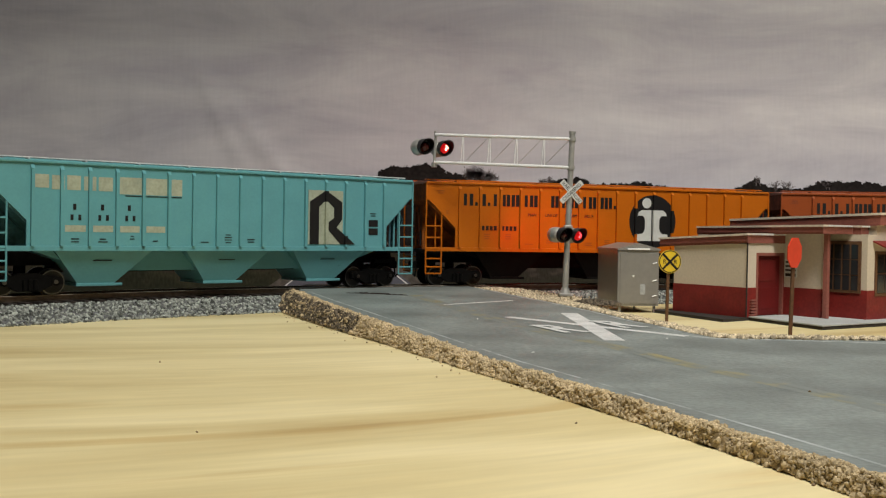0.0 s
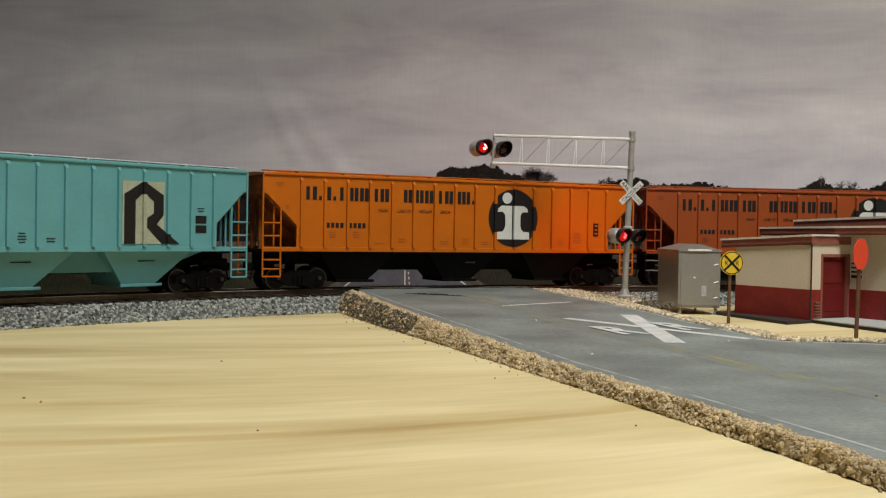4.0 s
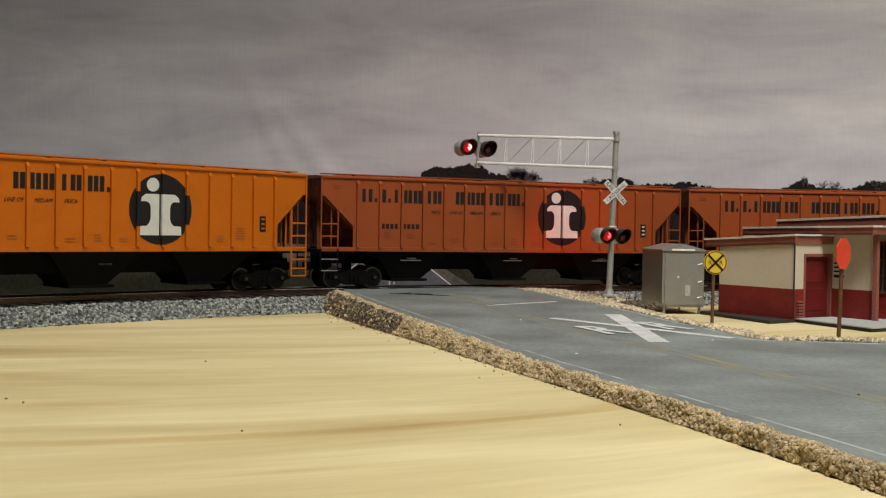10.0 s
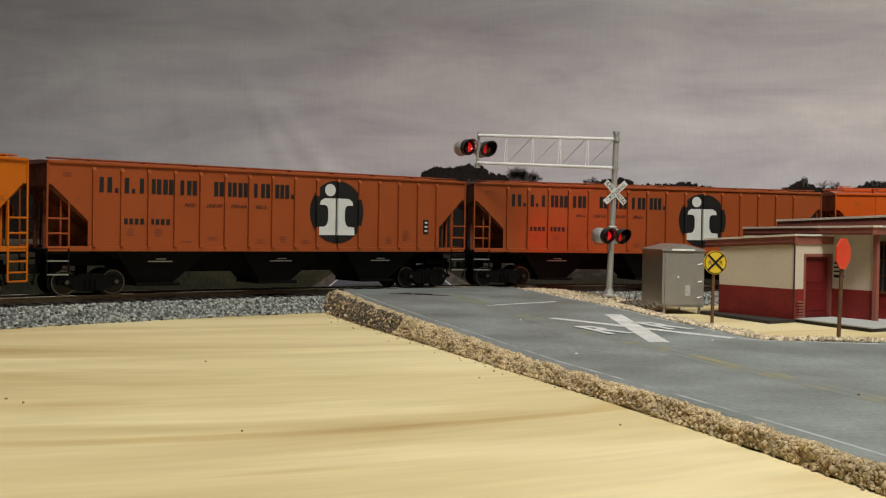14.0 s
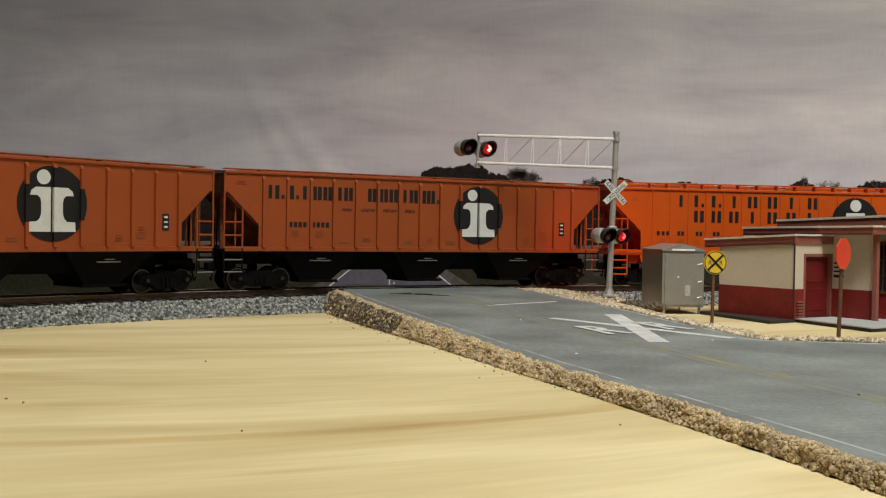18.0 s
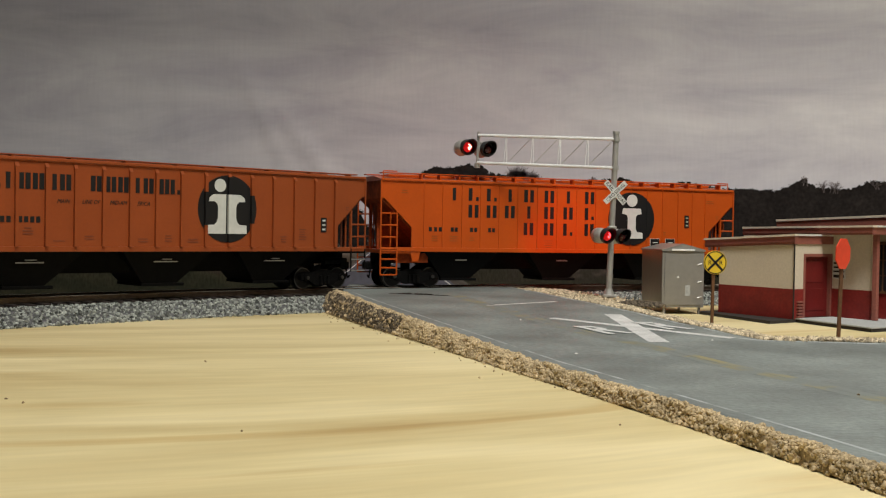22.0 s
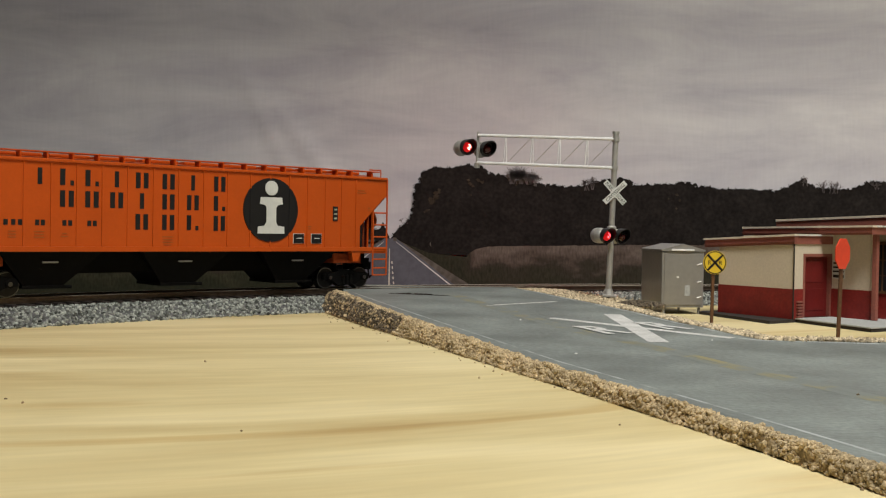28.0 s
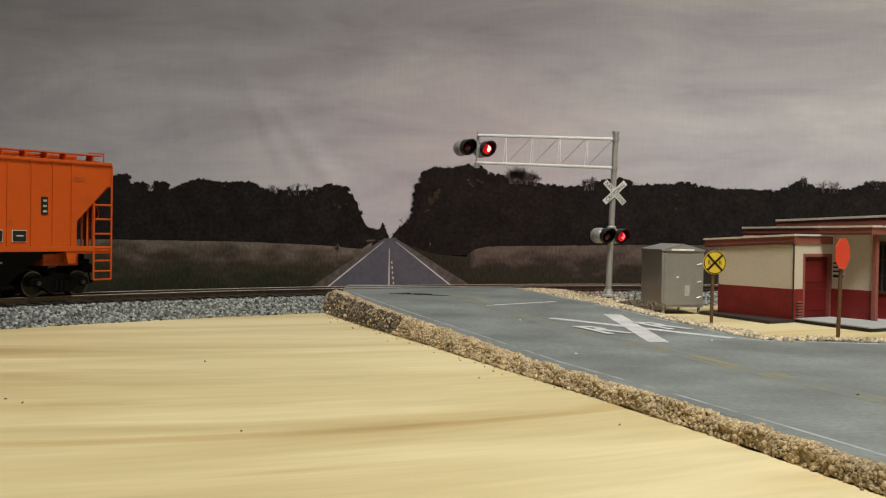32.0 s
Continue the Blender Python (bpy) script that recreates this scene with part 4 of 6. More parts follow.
def build_car(name, label, paint, dark, under, roofwalk, style, group="hopper cars in the train"):
    car = thing(name, label, "railway car", group)
    # side sheets with slanted ends
    for side in (-1, 1):
        bm = bm_new()
        prism(bm, [(-HALF, EAVE), (-HALF, .0452), (-.1047, .0452), (-.0900, .0308), (-.0900, SILL), (.0900, SILL), (.0900, .0308), (.1047, .0452), (HALF, .0452), (HALF, EAVE)], side * (SIDE_Y - .0008), side * SIDE_Y)
        part("side_sheet", bm, paint, car)
        bm = bm_new()
        box(bm, -HALF, HALF, side * (SIDE_Y - .0012), side * (SIDE_Y + .0005), SILL - .0013, SILL + .0008, .0002)
        part("side_sill", bm, paint, car)
        for x in SEAMS if style == "flat" else RIBS:
            bm = bm_new()
            if style == "flat":
                box(bm, x - .00032, x + .00032, side * SIDE_Y, side * (SIDE_Y + .0005), SILL + .0008, EAVE - .0008, .0001)
            else:
                prism(bm, [(x - .00065, SILL + .0008), (x + .00065, SILL + .0008), (x + .00065, .0514), (x - .00065, .0514)], side * SIDE_Y, side * (SIDE_Y + RIB))
                v = [bm.verts.new((x + k * .00075, side * q, z)) for q, z in ((SIDE_Y + RIB + .0001, .0514), (SIDE_Y + .0001, .0532)) for k in (-1, 1)]
                w = [bm.verts.new((x + k * .00075, side * SIDE_Y, .0514)) for k in (-1, 1)]
                for f in ((v[0], v[1], v[3], v[2]), (v[0], v[2], w[0]), (v[1], w[1], v[3]), (w[0], w[1], v[1], v[0])):
                    bm.faces.new(f)
                bmesh.ops.recalc_face_normals(bm, faces=bm.faces[:])
            part("rib", bm, paint, car)
        bm = bm_new()
        box(bm, -HALF, HALF, side * (SIDE_Y - .001), side * (SIDE_Y + .0009), EAVE - .0008, EAVE + .0005, .0004)
        part("eave_rail", bm, paint, car)
    # roof
    bm = bm_new()
    peak = .0566 if style == "flat" else .0557
    sec = [(-SIDE_Y, .0546), (-.0165, .0550), (-.006, peak), (.006, peak), (.0165, .0550), (SIDE_Y, .0546), (SIDE_Y, .0540), (-SIDE_Y, .0540)]
    a = [bm.verts.new((-HALF, y, z)) for y, z in sec]
    b = [bm.verts.new((HALF, y, z)) for y, z in sec]
    bm.faces.new(a)
    bm.faces.new(b[::-1])
    for i in range(len(sec)):
        bm.faces.new((a[i], b[i], b[(i + 1) % len(sec)], a[(i + 1) % len(sec)]))
    bmesh.ops.recalc_face_normals(bm, faces=bm.faces[:])
    part("roof", bm, paint, car)
    for s in (-1, 1):
        bm = bm_new()
        y = s * .0125
        tall = .0583 if style == "flat" else .0564
        box(bm, -HALF * .985, HALF * .985, y - .0021, y + .0021, tall - .0005, tall, .0001)
        for x in (SEAMS if style == "flat" else RIBS[::2]) + [.1]:
            box(bm, x - .00035, x + .00035, y - .0024, y + .0018, .0552, tall - .0005)
        part("roof_walk", bm, roofwalk, car)
    if style == "flat":
        for i in range(10):
            bm = bm_new()
            x = -.09 + .02 * i
            box(bm, x - .0085, x + .0085, -.0065, .0065, .0566, .0579, .0005)
            part("roof_hatch", bm, paint, car)
        for x in (-.1045, .1045):
            bm = bm_new()
            rod(bm, (x, -.016, .0546), (x, -.016, .0588), .0003, 6)
            rod(bm, (x, -.016, .0588), (x * .93, -.016, .0588), .0003, 6)
            part("grab_iron", bm, paint, car)
    else:
        bm = bm_new()
        box(bm, -.094, .094, -.0045, .0045, .0556, .0563, .0003)
        part("roof_hatch", bm, paint, car)
    # ends: slope sheets, posts, platforms
    # dark is the car paint darkened to stand for shade in the open ends
    for s in (-1, 1):
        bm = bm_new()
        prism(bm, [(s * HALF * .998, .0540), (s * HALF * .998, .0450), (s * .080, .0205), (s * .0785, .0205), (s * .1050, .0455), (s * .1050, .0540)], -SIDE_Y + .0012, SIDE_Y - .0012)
        part("slope_sheet", bm, dark, car, "end slope sheet, its shade put into darker paint")
        bm = bm_new()
        box(bm, s * .0905, s * HALF, -SIDE_Y, SIDE_Y, SILL - .0022, SILL - .0004)
        part("end_platform", bm, paint if style == "flat" else M_BLACK, car)
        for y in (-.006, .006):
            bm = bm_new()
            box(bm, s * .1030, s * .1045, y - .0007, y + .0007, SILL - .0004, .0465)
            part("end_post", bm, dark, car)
        for k, (x, top) in enumerate(((.0948, .0352), (.0975, .0378), (.1000, .0402))):
            if s < 0 and k < 2:
                continue
            bm = bm_new()
            rod(bm, (s * x, -.0150, SILL - .0004), (s * x, -.0150, top), .00042, 8)
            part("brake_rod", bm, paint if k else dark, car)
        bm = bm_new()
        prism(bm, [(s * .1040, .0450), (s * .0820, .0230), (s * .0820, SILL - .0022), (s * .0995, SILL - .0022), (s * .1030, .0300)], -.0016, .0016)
        part("centre_plate", bm, dark, car, "plate under the slope sheet, shade in its dark paint")
        low = .0067 if style != "brown" else .0198
        ladder(car, s * HALF, -s, paint, low, .0385, .0540, .04 if style == "flat" else .033)
        if style == "brown":
            for y in (-SIDE_Y - .0004, SIDE_Y + .0004):
                bm = bm_new()
                for x in (HALF, HALF - .0086):
                    rod(bm, (s * x, y, .0085), (s * x, y, SILL), .0004, 6)
                for z in (.0090, .0145):
                    rod(bm, (s * HALF, y, z), (s * (HALF - .0086), y, z), .0004, 6)
                part("stirrup", bm, M_BLACK, car, "black sill step")
                bm = bm_new()
                for z in (.0090, .0145):
                    rod(bm, (s * HALF, y * 1.012, z), (s * (HALF - .0086), y * 1.012, z), .00032, 6)
                part("step_rung", bm, M_CAB, car, "bare grey step rung")
        bm = bm_new()
        box(bm, s * .095, s * .1092, -.0022, .0022, .0090, .0125, .0005)
        box(bm, s * .1045, s * .1092, -.0034, .0030, .0088, .0128, .0008)
        part("coupler", bm, M_BLACK, car, "dark knuckle coupler")
        bm = bm_new()
        rod(bm, (s * .1062, -.0035, .0125), (s * .1075, -.0040, .0045), .0004, 6)
        rod(bm, (s * .1075, -.0040, .0045), (s * .1085, -.0045, .0060), .0004, 6)
        part("brake_hose", bm, M_BLACK, car)
    if style != "brown":
        bm = bm_new()
        rod(bm, (.1058, -.0065, .034), (.1066, -.0065, .034), .0042, 20)
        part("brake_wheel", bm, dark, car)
    # centre sill and hoppers
    bm = bm_new()
    box(bm, -.1045, .1045, -.0035, .0035, .0120, .0178)
    box(bm, -.074, .082, -.0060, .0060, .0092, .0178)
    part("centre_sill", bm, M_BLACK, car)
    for x in (-.1005, .0995):
        bm = bm_new()
        box(bm, x - .002, x + .002, -.0115, -.0055, .0100, .0150, .0006)
        part("brake_lever_box", bm, M_BLACK, car)
    bm = bm_new()
    rod(bm, (.088, -.010, .0135), (.100, -.010, .0135), .0016, 10)
    part("brake_cylinder", bm, M_BLACK, car)
    spots = (-.0612, -.0022, .0560) if style == "flat" else (-.0572, .0012, .0565)
    for xa, xb in zip(spots, spots[1:]):
        bm = bm_new()
        prism(bm, [(xa + .0120, SILL - .0014), (xb - .0140, SILL - .0014), (xb - .0115, .0098), (xa + .0100, .0098)], -.0108, .0108)
        part("hopper_saddle", bm, under, car)
    for x in spots:
        bm = bm_new()
        frustum(bm, x - .0207, x + .0214, .0166, SILL - .0013, x - .0092, x + .0068, .0112, .0046)
        hop = part("hopper", bm, under, car)
        bm = bm_new()
        box(bm, x - .0098, x + .0074, -.0116, .0116, .0034, .0047, .0003)
        part("discharge_gate", bm, under, hop)
        bm = bm_new()
        for k in (-1, 1):
            rod(bm, (x + .0060, k * .0105, .0040), (x + .0105, k * .0105, .0040), .0007, 8)
        part("gate_shaft", bm, under, hop)
        bm = bm_new()
        if style == "brown":
            box(bm, x - .006, x + .005, -.0156, -.0146, .0138, .0143)
            box(bm, x - .0025, x + .002, -.0161, -.0150, .0149, .0153)
            part("hopper_stencil", bm, M_CAB, hop, "small pale stencil bars")
        elif style == "flat":
            box(bm, x - .0032, x + .0032, -.0156, -.0140, .0138, .0145, .0002)
            part("hopper_plate", bm, M_CAB, hop, "small bright maker's plate")
        elif name == "teal_hopper_car":
            box(bm, x - .004, x + .004, -.0156, -.0148, .0142, .0146)
            part("hopper_stencil", bm, M_DECALK, hop)
        elif abs(x) < .02:
            for k in range(5):
                box(bm, x + .0015 + .0012 * k, x + .0023 + .0012 * k, -.0152, -.0140, .0128, .0136)
            part("hopper_stencil", bm, M_STEEL, hop, "dim grey stencil bars")
        else:
            bm.free()
    for poly in ([(-.0860, SILL - .0013), (-.0640, SILL - .0013), (-.0640, .0110)], [(.0860, SILL - .0013), (.0640, SILL - .0013), (.0640, .0110)]):
        bm = bm_new()
        prism(bm, poly, -.014, .014)
        part("end_hopper_slope", bm, under, car)
    if style == "flat":
        for x in (-TRUCK_X, TRUCK_X):
            bm = bm_new()
            box(bm, x - .0095, x + .0070, -.0150, .0150, .0126, SILL - .0022, .0004)
            part("bolster", bm, dark, car, "orange body bolster in the shade-darkened end paint")
    sets = []
    for x in (-TRUCK_X, TRUCK_X):
        sets += build_truck(car, x)[0]
    return car, sets


def over_rib(name, parent, x, z0, z1, material):
    """Paint carried over one rib: a thin sleeve on its face and sides."""
    bm = bm_new()
    box(bm, x - .00076, x + .00076, -SIDE_Y - RIB - .00016, -SIDE_Y, z0, z1)
    return part(name, bm, material, parent)


def emblem_round(car, x, z):
    R = .0149
    bm = bm_new()
    disc(bm, x, z, R, -SIDE_Y, -SIDE_Y - .00022, 64)
    e = part("round_emblem", bm, M_DECALK, car, "black round emblem with a pale figure, painted over the ribs")
    y0, y1 = -SIDE_Y - .00022, -SIDE_Y - .00036
    bm = bm_new()
    disc(bm, x - .0040, z + .0103, .0029, y0, y1, 24)
    part("emblem_dot", bm, M_DECALW, e)
    for s in (-1, 1):
        bm = bm_new()
        w = [(.0006, .0064), (.0068, .0064), (.0088, .0050), (.0092, .0032), (.0062, .0032), (.0050, .0022), (.0046, .0005), (.0046, -.0040), (.0052, -.0058), (.0064, -.0070), (.0100, -.0072), (.0102, -.0110), (.0006, -.0110)]
        prism(bm, [(x + s * a - .0004, z + b) for a, b in w], y0, y1)
        part("emblem_half", bm, M_DECALW, e)
    for r in RIBS:
        if abs(r - x) >= R - .0002:
            continue
        h = math.sqrt(R * R - (r - x) ** 2)
        top = min(z + h, .0514)
        if abs(r - x) < .003:
            over_rib("emblem_rib", e, r, z - h, z - .0110, M_DECALK)
            over_rib("emblem_rib_pale", e, r, z - .0110, z + .0064, M_DECALW)
            over_rib("emblem_rib", e, r, z + .0064, top, M_DECALK)
        else:
            over_rib("emblem_rib", e, r, z - h * .74, min(z + h * .74, .0514), M_DECALK)
    return e


def letter_bars(car, spots, z0, z1, wide=.0045, narrow=.0017):
    """Name in plain strokes: one bar for a thin sign, two for a wide one."""
    for x, kind in spots:
        bm = bm_new()
        y0, y1 = -SIDE_Y, -SIDE_Y - .0002
        if kind == 1:
            box(bm, x - narrow / 2, x + narrow / 2, y1, y0, z0, z1)
        else:
            box(bm, x - wide / 2, x - wide / 2 + narrow * 1.15, y1, y0, z0, z1)
            box(bm, x + wide / 2 - narrow * (.8 if kind == 2 else 1.15), x + wide / 2, y1, y0, z0, z0 + (z1 - z0) * (.3 if kind == 2 else 1))
        part("name_stroke", bm, M_DECALK, car)


def small_data(car, seed, material, spots):
    """Tiny illegible data lines as bars."""
    rng = random.Random(seed)
    for x, z, w, rows in spots:
        bm = bm_new()
        for r in range(rows):
            ww = w * rng.uniform(.5, .85)
            box(bm, x - ww / 2, x + ww / 2, -SIDE_Y - .0002, -SIDE_Y, z - r * .00115, z - r * .00115 + .00038)
        part("data_stencil", bm, material, car)


def bay(i, f=0.5):
    return RIBS[i] + .01172 * f


def mark_ribbed(car, seed, faint, box_light):
    emblem_round(car, .0288, .0363 if seed == 0 else .0373)
    letter_bars(car, [(bay(0, .28), 1), (bay(0, .68), 2), (bay(1, .30), 2), (bay(1, .74), 1), (bay(2, .28), 3), (bay(2, .74), 4), (bay(3, .28), 1), (bay(3, .66), 4), (bay(4, .74), 4), (bay(5, .28), 4), (bay(5, .74), 3), (bay(6, .28), 1), (bay(6, .70), 3), (bay(7, .32), 3), (bay(7, .76), 2)], .0428, .0491)
    for txt, i, f in (("MAIN", 3, .55), ("LINE OF", 4, .52), ("MID-AM", 5, .52), ("ERICA", 6, .48)):
        ob = lettering(txt, .0024, M_DECALK, "slogan", car, pose(bay(i, f) + .0004, -SIDE_Y - .0001, .0377, 90, 0, 0), shear=.3, squeeze=.86)
    # reporting number as plain bars
    bm = bm_new()
    for i in range(4):
        x = bay(1, .16 + .2 * i)
        box(bm, x - .0008, x + .0008, -SIDE_Y - .0002, -SIDE_Y, .0298, .0322)
    for i in range(4):
        x = bay(2, .14 + .2 * i)
        box(bm, x - .0008, x + .0008, -SIDE_Y - .0002, -SIDE_Y, .0298, .0322)
    part("number_bars", bm, M_DECALK, car)
    small_data(car, seed, faint, [(bay(1, .35), .0275, .0045, 3), (bay(2, .4), .0275, .0052, 3), (bay(3, .45), .0225, .0062, 1), (bay(4, .5), .0245, .0060, 2), (bay(6, .5), .0235, .0060, 2), (bay(7, .5), .0250, .0050, 3), (bay(8, .5), .0235, .0060, 2), (bay(12, .5), .0250, .0040, 3), (bay(13, .4), .0285, .0060, 5), (-.0985, .0500, .006, 2), (.0955, .0395, .002, 2), (-.0945, .0395, .002, 2)])
    bm = bm_new()
    x = bay(14, .45)
    box(bm, x - .0016, x + .0016, -SIDE_Y - .0003, -SIDE_Y, .0275, .0345)
    b = part("data_panel", bm, M_DECALK, car, "small black data panel")
    bm = bm_new()
    for k in range(3):
        box(bm, x - .0009, x + .0008, -SIDE_Y - .0005, -SIDE_Y - .0003, .0285 + .0021 * k, .0293 + .0021 * k)
    part("panel_lines", bm, box_light, b)


def mark_last_car(car):
    x0, z0 = .0388, .0374
    bm = bm_new()
    disc(bm, x0, z0, .0146, -SIDE_Y, -SIDE_Y - .00045)
    e = part("round_emblem", bm, M_DECALK, car, "black round emblem with a pale figure")
    y0, y1 = -SIDE_Y - .00045, -SIDE_Y - .00065
    bm = bm_new()
    disc(bm, x0, z0 + .0100, .0034, y0, y1, 24)
    part("emblem_dot", bm, M_DECALW, e)
    bm = bm_new()
    prism(bm, [(x0 + a, z0 + b) for a, b in ((-.0056, .0058), (.0056, .0058), (.0062, .0028), (.0034, .0022), (.0026, .0010), (.0026, -.0055), (.0036, -.0072), (.0070, -.0076), (.0072, -.0108), (-.0072, -.0108), (-.0070, -.0076), (-.0036, -.0072), (-.0026, -.0055), (-.0026, .0010), (-.0034, .0022), (-.0062, .0028))], y0, y1)
    part("emblem_stem", bm, M_DECALW, e)
    for r in SEAMS:
        h2 = .0146 ** 2 - (r - x0) ** 2
        if h2 > 0:
            h = math.sqrt(h2) * .96
            pale = abs(r - x0) < .0030
            for a, b, m in ((-h, -.0108, M_DECALK), (-.0108, .0058, M_DECALW), (.0058, .0067, M_DECALK), (.0067, .0133, M_DECALW), (.0133, h, M_DECALK)) if pale else ((-h, h, M_DECALK),):
                bm = bm_new()
                box(bm, r - .00040, r + .00040, -SIDE_Y - .00068, -SIDE_Y, z0 + a, z0 + b)
                part("emblem_rib", bm, m, e)
    bm = bm_new()
    for i in range(9):
        box(bm, .0137 + .0012 * i, .0145 + .0012 * i, -.0064, -.0060, .0128, .0142)
    part("sill_number_bars", bm, M_CAB, car, "small pale number bars on the centre sill")
    cols = [.0123, -.0007, -.0122, -.0242, -.0353, -.0458, -.0561, -.0669]
    rows = ((.0451, [(7, 1), (6, 2), (5, 2), (4, 1), (3, 3), (2, 4), (1, 1), (0, 4)]), (.0365, [(6, 4), (5, 4), (4, 3), (3, 1), (2, 3), (1, 3), (0, 2)]), (.0278, [(3, 4), (2, 3), (1, 2), (0, 3)]))
    for z, letters in rows:
        letter_bars(car, [(cols[c], k) for c, k in letters], z - .0002, z + .0063, .0056, .0018)
    bm = bm_new()
    for i, x in enumerate((-.0799, -.0770, -.0744, -.0678, -.0656, -.0570, -.0547, -.0468, -.0445)):
        box(bm, x - .0008, x + .0008, -SIDE_Y - .0002, -SIDE_Y, .0288, .0310)
    part("number_bars", bm, M_DECALK, car)
    small_data(car, 5, MATS["faint_orange_stencil"], [(-.0775, .0262, .004, 3), (-.0670, .0262, .005, 3), (-.0570, .0255, .004, 2), (-.0123, .0245, .006, 4), (.060, .0300, .004, 2), (.0955, .0395, .002, 2), (-.094, .0490, .006, 2), (.0905, .0480, .007, 2)])
    bm = bm_new()
    box(bm, .0736, .0764, -SIDE_Y - .0003, -SIDE_Y, .0330, .0400)
    b = part("data_panel", bm, M_DECALK, car)
    bm = bm_new()
    for k in range(3):
        box(bm, .0743, .0758, -SIDE_Y - .0005, -SIDE_Y - .0003, .0339 + .0021 * k, .0347 + .0021 * k)
    part("panel_lines", bm, MATS["faded_cream_patch"], b)
    for x in (.0541, .0641):
        bm = bm_new()
        box(bm, x - .0030, x + .0030, -SIDE_Y - .0003, -SIDE_Y, .0222, .0268)
        b = part("placard", bm, M_DECALW, car, "white-edged black placard")
        bm = bm_new()
        box(bm, x - .0028, x + .0028, -SIDE_Y - .0005, -SIDE_Y - .0003, .0224, .0266)
        part("placard_face", bm, M_DECALK, b)
        bm = bm_new()
        box(bm, x - .0014, x + .0016, -SIDE_Y - .0007, -SIDE_Y - .0005, .0244, .0248)
        part("placard_bar", bm, M_DECALW, b)
    for x in (-.0878, .0878):
        bm = bm_new()
        prism(bm, [(x - .0028, SILL - .0013), (x + .0028, SILL - .0013), (x + .0016, SILL - .0062), (x - .0016, SILL - .0062)], -SIDE_Y, -SIDE_Y + .003)
        part("jacking_pad", bm, MATS["bright_orange"], car)


def mark_teal(car):
    cream = MATS["faded_cream_patch"]
    y1 = -SIDE_Y - .0002
    # pale panel with a black angular device over four bays
    x, zb, zt = RIBS[12], .0217, .0478
    plate("emblem_field", car, x - .0100, x + .0100, zb, zt, cream, "faded cream emblem field", .0003)
    o = -SIDE_Y - .0003
    bm = bm_new()
    prism(bm, [(x + a, zb + b) for a, b in ((-.0092, 0), (-.0092, .0206), (0, .0262), (.0095, .0206), (.0095, .0122), (.0063, .0082), (.0175, 0), (.0088, 0), (.0016, .0068), (.0016, .0108), (.0048, .0128), (.0048, .0178), (.0012, .0206), (-.0012, .0206), (-.0040, .0180), (-.0040, 0))], o - .0002, o)
    dev = part("emblem_device", bm, M_DECALK, car, "black angular emblem, painted over the ribs")
    over_rib("emblem_rib_pale", dev, RIBS[12], zb, zb + .0206, cream)
    over_rib("emblem_rib", dev, RIBS[12], zb + .0206, zb + .0258, M_DECALK)
    over_rib("emblem_rib", dev, RIBS[13], zb, zb + .0042, M_DECALK)
    # painted-over name blocks
    for a, b, lo, hi in ((-.0872, -.0812, .0440, .0494), (-.0800, -.0748, .0434, .0492), (-.0738, -.0682, .0434, .0494), (-.0668, -.0616, .0434, .0492), (-.0606, -.0545, .0434, .0492)):
        plate("patched_name_block", car, a, b, lo, hi, cream, "", .00008)
    for a, b in ((-.0517, -.0417), (-.0404, -.0300), (-.0286, -.0229)):
        plate("cream_patch", car, a, b, .0424, .0496, cream, "faded cream paint patch", .00008)
    plate("patch_underline", car, -.0490, -.0232, .0416, .0420, M_DECALK)
    for i in range(3):
        plate("mark_bar", car, bay(1 + i, .42), bay(1 + i, .53), .0354, .0378, M_DECALK)
        for f in (.30, .58):
            plate("number_bar", car, bay(1 + i, f + .03), bay(1 + i, f + .13), .0311, .0334, M_DECALK)
    for i in range(4):
        plate("cream_patch", car, bay(1 + i, .14), bay(1 + i, .88), .0263, .0290, cream, "", .00008)
    small_data(car, 9, M_DECALK, [(bay(1, .5), .0232, .005, 2), (bay(2, .5), .0232, .005, 2), (bay(3, .6), .0245, .003, 2), (bay(4, .5), .0225, .003, 1), (bay(7, .5), .0255, .005, 4), (bay(6, .5), .0222, .006, 1), (bay(8, .5), .0235, .005, 2), (bay(14, .45), .0370, .005, 2)])
    for lo, hi in ((.0265, .0298), (.0306, .0340)):
        plate("data_panel", car, bay(14, .22), bay(14, .70), lo, hi, M_DECALK)


def paint(name, colour, rough=0.34):
    return mat(name, colour, rough, spec=0.3, grain=0.03, scale=900, blotch=0.05, bscale=60)


CARS = []


